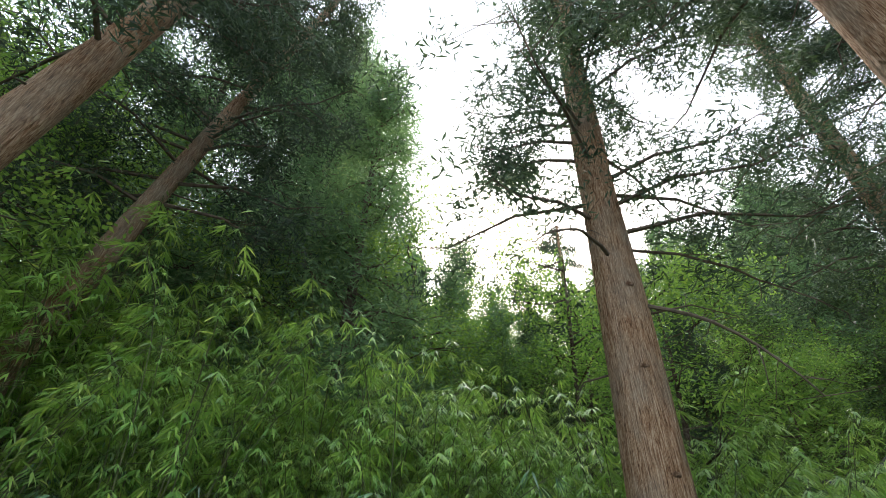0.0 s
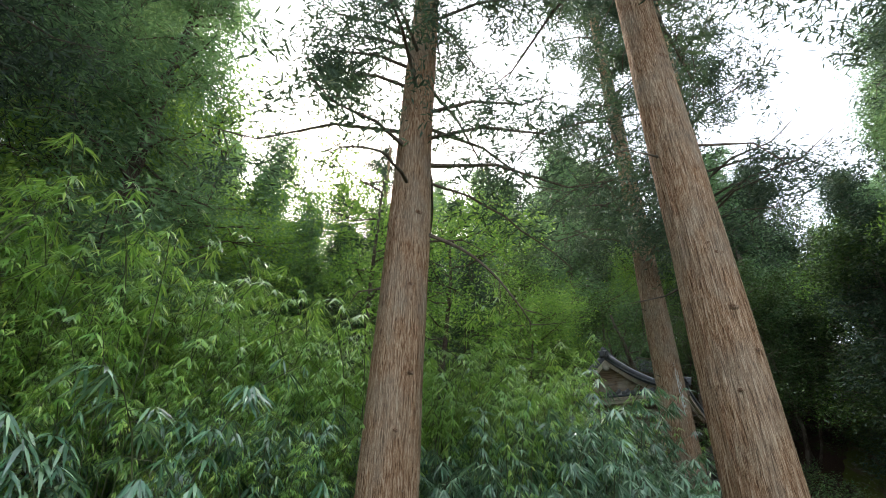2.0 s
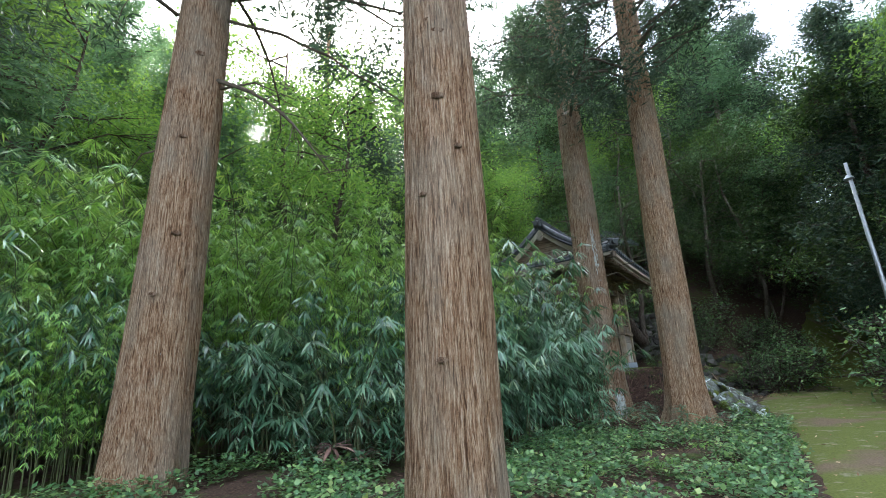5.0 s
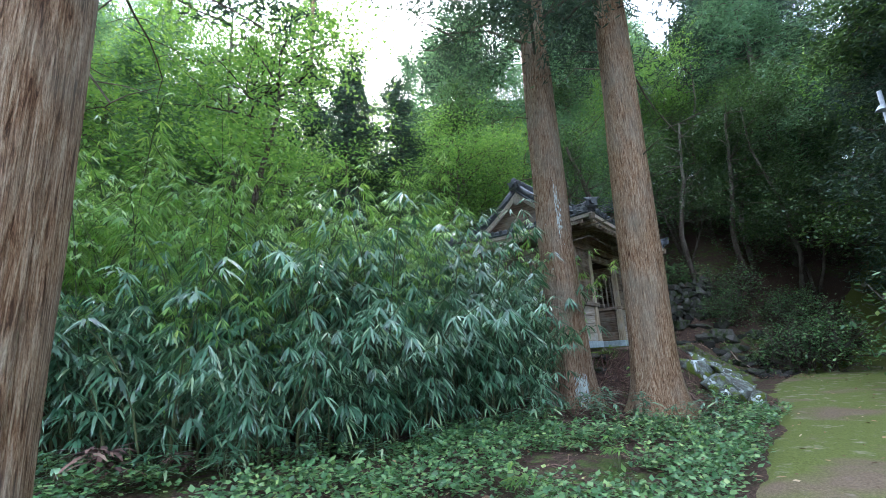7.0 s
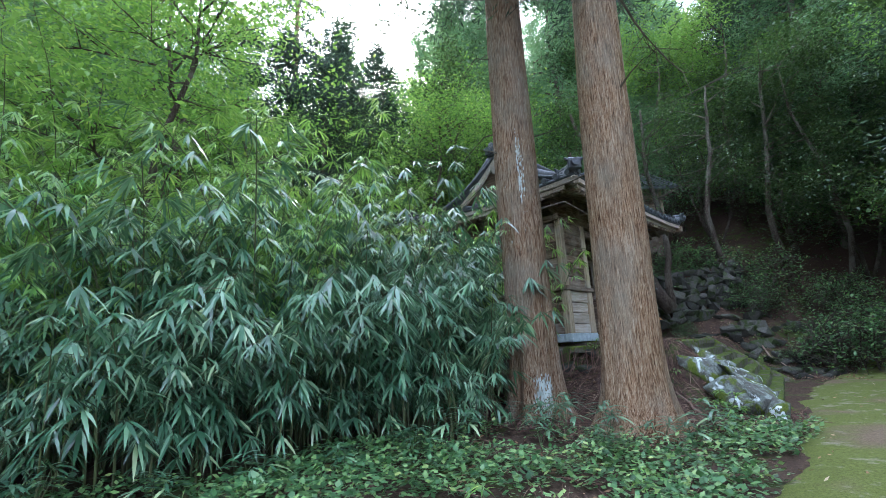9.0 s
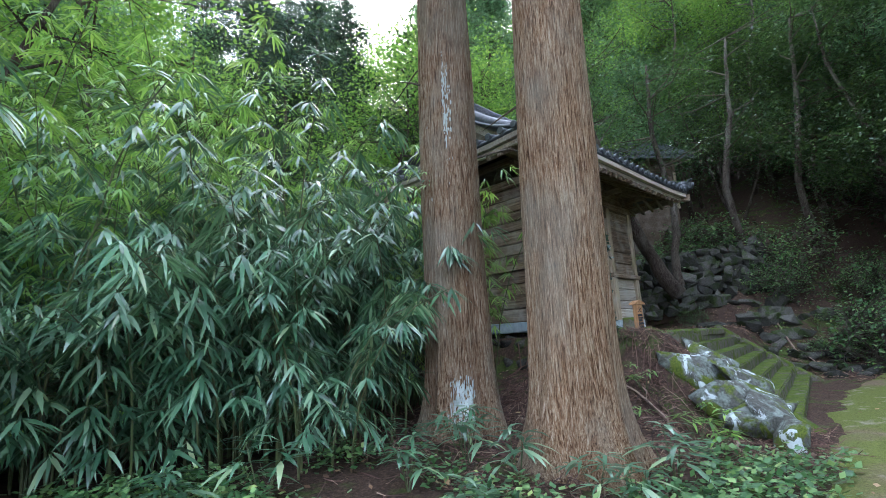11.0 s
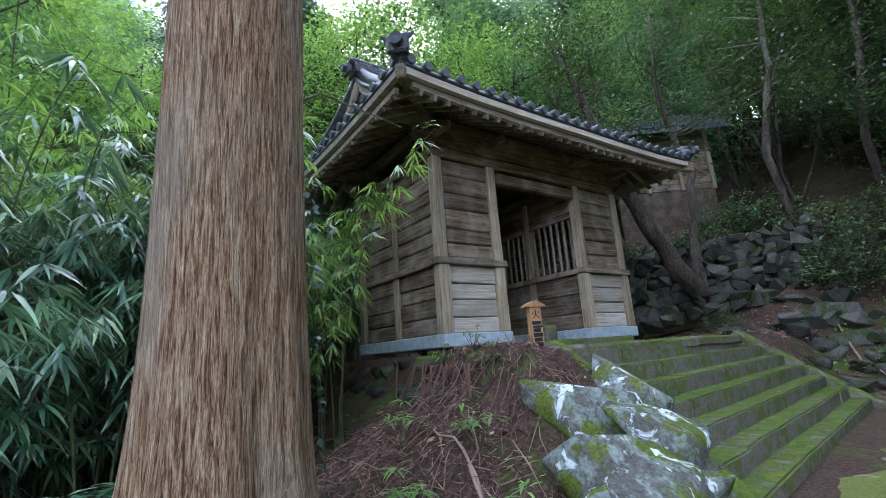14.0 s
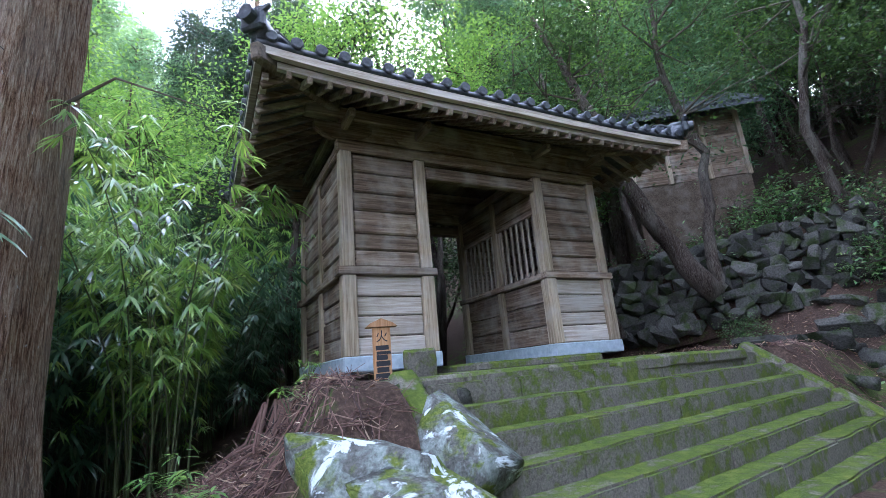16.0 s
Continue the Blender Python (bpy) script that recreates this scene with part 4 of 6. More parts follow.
    for ex, s in ((EX0, 1), (EX1, -1)):
        for ey, sy in ((EY0, 1), (EY1, -1)):
            part("corner_rafter", beam_bm((ex - s * 0.02, ey - sy * 0.02, EZ - 0.12), (ex + s * 1.30, ey + sy * 1.30, EZ + prof(1.3) - 0.32), 0.13, 0.20, 0.02), M_WOOD_Y, gate)
    # soffit boards above the rafters
    for ey, sy in ((EY0, 1), (EY1, -1)):
        v, f = [], []
        for i in range(25):
            x = EX0 + 0.06 + (EX1 - EX0 - 0.12) * i / 24
            rr = min(1.45, x - EX0 + 0.02, EX1 - x + 0.02)
            for u in (0.05, 1.0):
                y = ey + sy * max(rr * u, 0.04)
                v.append((x, y, EZ + prof(abs(y - ey)) + corner_lift(x, y) - 0.10))
        f = [(2 * i, 2 * i + 2, 2 * i + 3, 2 * i + 1) for i in range(24)]
        mesh_object("soffit", v, f, M_WOOD_X, gate)
    for ex, s in ((EX0, 1), (EX1, -1)):
        v, f = [], []
        for i in range(21):
            y = EY0 + 0.06 + (EY1 - EY0 - 0.12) * i / 20
            rr = min(1.40, y - EY0 + 0.02, EY1 - y + 0.02)
            for u in (0.05, 1.0):
                x = ex + s * max(rr * u, 0.04)
                v.append((x, y, EZ + prof(abs(x - ex)) + corner_lift(x, y) - 0.10))
        f = [(2 * i, 2 * i + 2, 2 * i + 3, 2 * i + 1) for i in range(20)]
        mesh_object("soffit", v, f, M_WOOD_Y, gate)
    gate.location = (-0.02, 0.02, 0.10)
    return gate


M_WOOD_PALE_Z = material("bleached_bar_wood", wood_build((0.16, 0.12, 0.085), (0.32, 0.26, 0.19), (0.50, 0.43, 0.34), 2, 0.6))
build_gate()


# ---------------------------------------------------------------- stones
def rock_mesh(name, seed, size, mat, cuts=2, points=15, wear=0.07, smooth_faces=True):
    """An angular block: the hull of random points, its edges worn and its faces uneven."""
    rng = random.Random(seed)
    bm = bmesh.new()
    for _ in range(points):
        p = Vector((rng.uniform(-1, 1), rng.uniform(-1, 1), rng.uniform(-1, 1)))
        p /= max(abs(p.x), abs(p.y), abs(p.z)) ** 0.8
        bm.verts.new((p.x * size[0], p.y * size[1], p.z * size[2]))
    r = bmesh.ops.convex_hull(bm, input=bm.verts[:])
    bmesh.ops.delete(bm, geom=[v for v in bm.verts if not v.link_faces], context="VERTS")
    bmesh.ops.bevel(bm, geom=bm.edges[:], offset=min(size) * wear, segments=2, affect="EDGES")
    bmesh.ops.triangulate(bm, faces=bm.faces[:])
    for _ in range(cuts):
        bmesh.ops.subdivide_edges(bm, edges=[e for e in bm.edges if e.calc_length() > min(size) * 0.3], cuts=1, use_grid_fill=True)
        bmesh.ops.triangulate(bm, faces=bm.faces[:])
    m = min(size)
    for v in bm.verts:
        v.co += noise.noise_vector(v.co * (2.0 / m) * 0.5 + Vector((seed, 0, 0))) * m * 0.05 + noise.noise_vector(v.co * (6.0 / m) * 0.5) * m * 0.035
    bmesh.ops.recalc_face_normals(bm, faces=bm.faces)
    me = bpy.data.meshes.new(name)
    bm.to_mesh(me)
    bm.free()
    me.materials.append(mat)
    if smooth_faces:
        me.shade_smooth()
    return me


def build_boulders():
    spec = ((-0.98, -3.02, -0.66, 0.46, 0.52, 0.26, 10), (-0.50, -2.95, -0.60, 0.34, 0.50, 0.24, 25), (-1.22, -3.50, -0.95, 0.40, 0.42, 0.28, -15),
            (-0.72, -3.50, -0.90, 0.36, 0.42, 0.26, 40), (-1.05, -3.95, -1.18, 0.40, 0.36, 0.26, 15), (-0.72, -3.85, -1.16, 0.26, 0.32, 0.22, -30),
            (-1.50, -4.20, -1.36, 0.24, 0.20, 0.34, 20), (-1.45, -3.85, -1.28, 0.30, 0.30, 0.26, 0))
    for i, (x, y, z, a, b, c, rz) in enumerate(spec):
        ob = new("boulder", rock_mesh("boulder", i * 3 + 1, (a * 0.95, b * 0.98, c * 0.78), M_LICHEN, 2, 11, 0.05))
        ob.matrix_basis = pose(x + 0.22 - 0.45 * smooth(-3.0, -4.2, y), y, z - 0.03, 28, -12, rz * 0.5)
        tagged(ob, "grey boulder with white lichen and moss beside the steps", "rock", "lichen boulders")


build_boulders()

STAIR_A = radians(7.5)
SX, SY = Vector((math.cos(STAIR_A), math.sin(STAIR_A), 0)), Vector((-math.sin(STAIR_A), math.cos(STAIR_A), 0))
S0 = Vector((-0.05, -2.42, 0))


def build_stairs():
    st = thing("stone_steps", "broad moss-covered stone steps with worn uneven edges", "stairs")
    rng = random.Random(11)
    for k in range(7):
        top = -0.27 - 0.182 * k
        front = -0.262 * k
        left = -0.03 - 0.055 * k
        right = 5.86
        cuts, x = [left], left
        while x < right - 0.7:
            x += rng.uniform(0.65, 1.35)
            cuts.append(min(x, right))
        cuts[-1] = right
        for a, b in zip(cuts, cuts[1:]):
            deep = 0.52
            bm = bmesh.new()
            bmesh.ops.create_cube(bm, size=1)
            bmesh.ops.scale(bm, vec=(b - a - 0.012, deep, 0.24), verts=bm.verts)
            bmesh.ops.subdivide_edges(bm, edges=[e for e in bm.edges if abs((e.verts[0].co - e.verts[1].co).x) > 0.1], cuts=4)
            bmesh.ops.bevel(bm, geom=[e for e in bm.edges if abs((e.verts[0].co - e.verts[1].co).x) > 0.02 or len(e.link_faces) < 2], offset=0.02, segments=2, affect="EDGES")
            off = Vector((rng.uniform(0, 50), 0, 0))
            for v in bm.verts:
                v.co += noise.noise_vector(v.co * 2.6 + off) * 0.016
            ob = part("step_stone", bm, M_MOSS, st)
            c = S0 + SX * ((a + b) / 2) + SY * (front + deep / 2 + rng.uniform(-0.012, 0.012))
            ob.matrix_basis = Matrix.Translation((c.x, c.y, top - 0.12 + rng.uniform(-0.008, 0.006))) @ Matrix.Rotation(STAIR_A + rng.uniform(-0.008, 0.008), 4, "Z")
    # fill under the steps and kerbs down both sides
    for side, x0, dx in (("left", -0.16, -0.055), ("right", 5.92, 0.0)):
        for k in range(4):
            a = S0 + SX * (x0 + dx * k * 1.8) + SY * (0.25 - 0.50 * k) + Vector((0, 0, -0.22 - 0.35 * k))
            b = S0 + SX * (x0 + dx * (k + 1) * 1.8) + SY * (0.25 - 0.50 * (k + 1)) + Vector((0, 0, -0.22 - 0.35 * (k + 1)))
            bm = beam_bm(a, b, 0.24, 0.26, 0.04)
            for v in bm.verts:
                v.co += noise.noise_vector(v.co * 2.2) * 0.025
            part("kerb_stone", bm, M_MOSS, st)
    return st


build_stairs()


def build_terrace():
    """Paving slabs in front of the gate and the rough stone edge below its plinth."""
    rng = random.Random(5)
    te = thing("stone_terrace", "mossy stone slabs paving the terrace before the gate", "paving")
    for i in range(6):
        for j in range(3):
            x, y = -0.2 + i * 1.0 + rng.uniform(-0.08, 0.08), -2.0 + j * 0.72 + i * 0.10
            if y > -0.25:
                continue
            bm = box_bm((0.96, 0.68, 0.16), (0, 0, 0), 0.03)
            for v in bm.verts:
                v.co += noise.noise_vector(v.co * 2.2 + Vector((i, j, 0))) * 0.03
            ob = part("slab", bm, M_MOSS, te)
            ob.matrix_basis = pose(x, y, -0.29 + rng.uniform(-0.015, 0.015), 0, 0, 7 + rng.uniform(-3, 3))
    bm = box_bm((2.2, 0.7, 0.12), (2.43, -0.42, -0.16), 0.03)
    part("threshold_slab", bm, M_MOSS, te)
    bm = box_bm((2.0, GD, 0.12), (2.43, GD / 2 + 0.0, -0.16), 0.03)
    part("passage_slab", bm, M_MOSS, te)
    meshes = [rock_mesh("edge_stone", 40 + i, (0.21, 0.16, 0.12), M_ROCK, 1) for i in range(5)]
    spots = []
    for i in range(17):
        y = -1.9 + i * 0.26
        e = -0.42 - 0.5 * smooth(0.2, -2.2, y)
        spots.append((e + rng.uniform(-0.06, 0.1), y, rng.uniform(-0.40, -0.32)))
        if rng.random() < 0.6:
            spots.append((e - 0.28 + rng.uniform(-0.1, 0.1), y + 0.1, rng.uniform(-0.72, -0.6)))
    for i in range(7):
        spots.append((-0.55 + i * 0.12, -2.2 + rng.uniform(-0.1, 0.1), -0.42))
    for i in range(6):
        spots.append((-0.15, 0.1 + i * 0.42, -0.30))
    for x, y, z in spots:
        ob = new("edge_stone", rng.choice(meshes))
        ob.matrix_basis = pose(x, y, z, rng.uniform(-15, 15), rng.uniform(-15, 15), rng.uniform(0, 360)) @ Matrix.Scale(rng.uniform(0.7, 1.25), 4)
        tagged(ob, "rough mossy stone edging the terrace", "stone", "terrace edge stones")


build_terrace()


def build_rubble_wall():
    """Dry stone wall behind the gate, climbing the hillside."""
    wall = thing("retaining_wall", "dark dry-laid rubble retaining wall with moss on the hillside", "wall")
    rng = random.Random(21)
    meshes = [rock_mesh("stone", 70 + i, (0.27, 0.22, 0.18), M_ROCK, 1, 11, 0.04, False) for i in range(8)]
    a, b = Vector((5.6, 3.4)), Vector((11.6, -1.9))
    d = (b - a).normalized()
    n = Vector((-d.y, d.x))
    length = (b - a).length
    count = 0
    for row in range(8):
        s = rng.uniform(0, 0.3)
        while s < length and count < 300:
            p = a + d * s
            base = -0.15 + 0.15 * max(0, s - 0.5)
            z = base + row * 0.25 + rng.uniform(-0.04, 0.04)
            off = n * (0.07 * row + rng.uniform(-0.05, 0.05))
            ob = new("stone", rng.choice(meshes))
            ob.parent = wall
            ob.matrix_basis = pose(p.x + off.x, p.y + off.y, z, rng.uniform(-20, 20), rng.uniform(-20, 20), rng.uniform(0, 360)) @ Matrix.Scale(rng.uniform(0.75, 1.25), 4)
            s += rng.uniform(0.30, 0.46)
            count += 1
    # earth behind the stones
    v, f = [], []
    for i in range(13):
        s = length * i / 12
        p = a + d * s + n * 0.22
        base = -0.5 + 0.15 * max(0, s - 0.5)
        q = p + n * 2.4
        v += [(p.x, p.y, base), (p.x + n.x * 0.5, p.y + n.y * 0.5, base + 2.1), (q.x, q.y, base + 2.3), (q.x, q.y, base)]
    for i in range(12):
        for k in range(4):
            f.append((i * 4 + k, i * 4 + (k + 1) % 4, i * 4 + 4 + (k + 1) % 4, i * 4 + 4 + k))
    f += [(3, 2, 1, 0), (48, 49, 50, 51)]
    mesh_object("earth_fill", v, f, M_GROUND, wall)
    # loose stones along the slope path
    spots = [(6.6 + 0.42 * i, -0.95 - 0.10 * i + rng.uniform(-0.25, 0.25)) for i in range(12)] + [(7.2 + rng.uniform(0, 4), -3.2 + rng.uniform(-1.2, 2.6)) for _ in range(26)]
    for x, y in spots:
        ob = new("slope_stone", rng.choice(meshes))
        k = rng.uniform(0.8, 1.8)
        ob.matrix_basis = pose(x, y, ground_z(x, y) + 0.03, rng.uniform(-10, 10), rng.uniform(-10, 10), rng.uniform(0, 360)) @ Matrix.Diagonal((k, k, k * 0.7, 1))
        tagged(ob, "loose weathered stone lying on the leaf-strewn slope", "stone", "slope stones")


build_rubble_wall()


def build_sign():
    x, y = -0.38, -2.16
    s = thing("sign_post", "small orange wooden name post with black brush writing", "sign", (x, y, -0.42))
    part("stake", box_bm((0.07, 0.05, 0.62), (0, 0, 0.10), 0.006), M_TWIG, s)
    part("board", box_bm((0.18, 0.085, 0.56), (0, 0, 0.49), 0.008), M_SIGN, s)
    bm = bmesh.new()
    pr = [(-0.16, 0.0), (-0.12, 0.035), (0, 0.085), (0.12, 0.035), (0.16, 0.0)]
    va = [bm.verts.new((px, -0.075, pz)) for px, pz in pr]
    vb = [bm.verts.new((px, 0.075, pz)) for px, pz in pr]
    bm.faces.new(va)
    bm.faces.new(list(reversed(vb)))
    for i in range(5):
        j = (i + 1) % 5
        bm.faces.new((va[j], va[i], vb[i], vb[j]))
    bmesh.ops.recalc_face_normals(bm, faces=bm.faces)
    bmesh.ops.translate(bm, vec=(0, 0, 0.772), verts=bm.verts)
    part("cap", bm, M_SIGN, s)
    txt = bpy.data.curves.new("writing", "FONT")
    txt.body = "火"
    txt.size, txt.align_x, txt.space_line, txt.extrude = 0.13, "CENTER", 0.95, 0.002
    ob = new("writing", txt)
    ob.parent = s
    ob.matrix_basis = pose(0, -0.046, 0.645, 90, 0, 0)
    dg = bpy.context.evaluated_depsgraph_get()
    me = bpy.data.meshes.new_from_object(ob.evaluated_get(dg))
    me.materials.clear()
    me.materials.append(M_INK)
    bpy.data.objects.remove(ob)
    w = new("writing", me)
    w.parent = s
    w.matrix_basis = pose(0, -0.0445, 0.63, 90, 0, 0)
    for k, (dx, dz, ww, hh) in enumerate(((0.0, 0.565, 0.13, 0.045), (0.012, 0.515, 0.14, 0.03), (-0.005, 0.47, 0.11, 0.05), (0.005, 0.41, 0.14, 0.05), (0.0, 0.35, 0.12, 0.05), (-0.004, 0.29, 0.14, 0.05), (0.003, 0.25, 0.10, 0.02))):
        part("ink_stroke", box_bm((ww, 0.003, hh), (dx, -0.0445, dz), 0.0, wobble=0.006), M_INK, s)
    s.matrix_basis = pose(x, y, -0.40, 0, 0, -14) @ Matrix.Scale(0.82, 4)


build_sign()


def build_block():
    bm = box_bm((0.24, 0.24, 0.30), (0, 0, 0.11), 0.02)
    bmesh.ops.subdivide_edges(bm, edges=bm.edges[:], cuts=2, use_grid_fill=True)
    for v in bm.verts:
        v.co += noise.noise_vector(v.co * 7.0) * 0.012
    ob = part("stone_block", bm, M_MOSS)
    ob.matrix_basis = pose(BLOCK[0], BLOCK[1], -0.21, 2, -2, 14)
    tagged(ob, "small square mossy stone block on the terrace edge", "stone")


BLOCK = (0.12, -1.80)
build_block()


def build_hut():
    """Small plank building on the slope above."""
    h = thing("hillside_hut", "small weathered plank hall with a tiled roof higher up the slope", "building")
    m = pose(12.8, 3.6, 5.0, 0, 0, -38)
    rng = random.Random(4)
    for i in range(9):
        part("wall_plank", box_bm((3.4, 0.06, 0.235), (0, -1.3, 0.12 + 0.24 * i), 0.01), M_WOOD_X, h)
        part("wall_plank", box_bm((0.06, 2.54, 0.235), (-1.7, 0, 0.12 + 0.24 * i), 0.01), M_WOOD_Y, h)
        part("wall_plank", box_bm((0.06, 2.54, 0.235), (1.7, 0, 0.12 + 0.24 * i), 0.01), M_WOOD_Y, h)
    for x in (-1.72, -0.6, 0.6, 1.72):
        part("post", box_bm((0.14, 0.14, 2.3), (x, -1.35, 1.1), 0.01), M_WOOD_Z, h)
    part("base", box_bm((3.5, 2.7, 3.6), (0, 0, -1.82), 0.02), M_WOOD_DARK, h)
    for s in (-1, 1):
        v = [(-2.3, s * 2.1, 2.1), (2.3, s * 2.1, 2.1), (2.3, 0, 3.5), (-2.3, 0, 3.5)]
        v += [(a, b, c - 0.12) for a, b, c in v]
        f = [(0, 1, 2, 3), (7, 6, 5, 4), (0, 4, 5, 1), (1, 5, 6, 2), (2, 6, 7, 3), (3, 7, 4, 0)]
        mesh_object("roof", v, f, M_TILE, h)
        for i in range(18):
            x = -2.2 + 4.4 * i / 17
            vv, ff = tube([(x, s * 2.12, 2.12), (x, s * 0.05, 3.53)], [0.06, 0.06], 6)
            mesh_object("cover_tile", vv, ff, M_TILE, h)
    for px in (-1.69, 1.69):
        bm = bmesh.new()
        bm.faces.new([bm.verts.new((px, -1.3, 2.2)), bm.verts.new((px, 1.3, 2.2)), bm.verts.new((px, 0, 3.2))])
        part("gable", bm, M_WOOD_Y, h)
    h.matrix_basis = m


build_hut()


def build_lamp():
    x, y = 0.6, -7.5
    z = ground_z(x, y)
    p = thing("street_lamp", "slim galvanised lamp pole with a small lamp head", "street lamp", (x, y, z))
    v, f = tube([(0, 0, -0.1), (0.02, 0, 3.2), (-0.05, 0.03, 6.7)], [0.075, 0.06, 0.045], 12)
    mesh_object("pole", v, f, M_METAL, p, True)
    part("arm", beam_bm((0, 0, 6.15), (-0.35, 0.1, 6.22), 0.03, 0.03, 0.004), M_METAL, p)
    bm = bmesh.new()
    bmesh.ops.create_cone(bm, cap_ends=True, segments=14, radius1=0.13, radius2=0.04, depth=0.12)
    bmesh.ops.translate(bm, vec=(-0.38, 0.11, 6.18), verts=bm.verts)
    part("shade", bm, M_METAL, p)
    v, f = tube([(0.1, -0.1, -0.05), (0.06, -0.05, 2.4), (0, 0, 4.6)], [0.012, 0.012, 0.012], 6)
    mesh_object("guy_wire", v, f, M_METAL, p)


build_lamp()

# ---------------------------------------------------------------- near cedars
CEDAR = "tall cedar with reddish-brown fibrous bark beside the path"
big_cedar(-13.26, 1.78, 0.45, 26, (0.045, 0.0), M_BARK, CEDAR, 1.0, low=6.8, limbs=62, reach=3.6, flare=0.12, root=0.4)
big_cedar(-13.14, -2.55, 0.36, 25, (0.03, -0.005), M_BARK, "tall straight cedar with knotty red-brown bark", 2.0, low=8.6, limbs=60, reach=3.8, flare=0.12, root=0.4)
big_cedar(-3.27, -0.97, 0.46, 26, (0.015, 0.003), M_BARK_GREY, "tall cedar with grey-brown bark and a pale lichen streak", 3.0, low=8.5, limbs=60, reach=3.6)
big_cedar(-3.53, -2.82, 0.44, 27, (0.0, -0.025), M_BARK, "stout cedar with flared roots and ribbed red bark", 4.0, low=8.5, flare=0.55, limbs=60, reach=3.8)
big_cedar(-22.3, 4.3, 0.38, 24, (0.11, 0.03), M_BARK, "leaning cedar with peeling red bark", 5.0, low=8, limbs=44, reach=3.6)
big_cedar(-21.5, 7.8, 0.30, 24, (0.17, 0.01), M_BARK_GREY, "slender leaning cedar behind the bamboo", 7.0, low=7, limbs=60, reach=3.6)
big_cedar(-7.6, -8.9, 0.36, 26, (0.0, 0.02), M_BARK, CEDAR, 8.0, low=9)
big_cedar(-12.9, 23.5, 0.40, 27, (0.04, 0.0), M_BARK_GREY, "distant pale cedar trunk among the trees", 9.0, low=9)
big_cedar(-0.3, 13.4, 0.24, 20, (0.02, 0.0), M_BARK, "slim red-barked cedar behind the bamboo", 6.0, low=9)

# ---------------------------------------------------------------- bamboo
rng = random.Random(42)
protos = [tagged(bamboo_clump("bamboo_clump", 3.9, 1.2, 13, 24, 0.26, M_BAMBOO, 0.65), "dense clump of broad-leaved dwarf bamboo with drooping leaves", "bamboo", "bamboo thicket"),
          tagged(bamboo_clump("bamboo_clump", 3.0, 1.3, 13, 19, 0.28, M_BAMBOO, 0.95), "dense clump of broad-leaved dwarf bamboo with drooping leaves", "bamboo", "bamboo thicket"),
          tagged(bamboo_clump("bamboo_clump", 6.0, 1.1, 13, 30, 0.22, M_BAMBOO_Y, 0.55), "tall yellow-green bamboo clump with arching tops", "bamboo", "bamboo thicket")]


def front_edge(x):
    """South edge of the thicket."""
    pts = [(-26, 7.5), (-20, 7.0), (-18, 5.6), (-16, 3.8), (-15, 3.0), (-13.6, 2.6), (-12.2, 2.2), (-11, 0.7), (-10, -0.1), (-8, -0.6), (-6, -1.0), (-5.0, -0.9), (-4.2, -0.2), (-3.4, 0.8), (-2.8, 1.4), (-2.2, 2.0), (-1.6, 2.4)]
    return float(np.interp(x, [p[0] for p in pts], [p[1] for p in pts]))


sets = [[], [], []]
x = -22.0
while x < -2.9:
    e = front_edge(x)
    lush = smooth(-11.5, -9.0, x)
    if x > -13 or rng.random() < 0.5:
        sets[1].append((x + rng.uniform(-0.25, 0.25), e + 0.35 + rng.uniform(-0.3, 0.35), rng.uniform(0.75, 1.2)))
    else:
        sets[2].append((x + rng.uniform(-0.25, 0.25), e + 0.35 + rng.uniform(-0.2, 0.3), rng.uniform(0.42, 0.6)))
    if rng.random() < 0.35 + 0.65 * lush:
        sets[0].append((x + 0.4 + rng.uniform(-0.3, 0.3), e + 1.2 + rng.uniform(-0.4, 0.4), rng.uniform(0.75, 1.15) + 0.18 * (-9.5 < x < -4.5)))
    else:
        sets[2].append((x + 0.4 + rng.uniform(-0.3, 0.3), e + 1.2 + rng.uniform(-0.3, 0.3), rng.uniform(0.55, 0.75)))
    sets[0 if rng.random() < lush else 2].append((x + rng.uniform(-0.25, 0.25), e + 2.3 + rng.uniform(-0.3, 0.3), rng.uniform(0.8, 1.1)))
    sets[2].append((x + rng.uniform(-0.4, 0.4), e + 3.0 + rng.uniform(-0.4, 0.4), rng.uniform(0.9, 1.2)))
    if rng.random() < 0.7:
        sets[2].append((x + rng.uniform(-0.4, 0.4), e + 5.2 + rng.uniform(-0.6, 0.6)))
    if rng.random() < 0.45:
        sets[2].append((x + rng.uniform(-0.4, 0.4), e + 1.7 + rng.uniform(-0.4, 0.4), rng.uniform(0.65, 0.9)))
    x += 0.80
for i in range(70):
    bx, by = rng.uniform(-24, -3), rng.uniform(6, 17)
    sets[2].append((bx, by, rng.uniform(0.8, 1.25)))
sets[2] += [(-2.3, 1.4, 0.8), (-3.0, 1.0, 0.9)]
sets[0] += [(-4.7, 0.4, 1.15), (-4.0, 1.0, 1.25), (-4.5, 1.3, 1.25), (-3.4, 1.7, 1.25), (-2.9, 2.3, 1.2), (-5.4, 0.2, 1.2), (-1.4, 3.4), (-1.0, 4.4), (-1.9, 4.0), (0.2, 4.8), (1.4, 5.2), (-0.4, 5.6)]
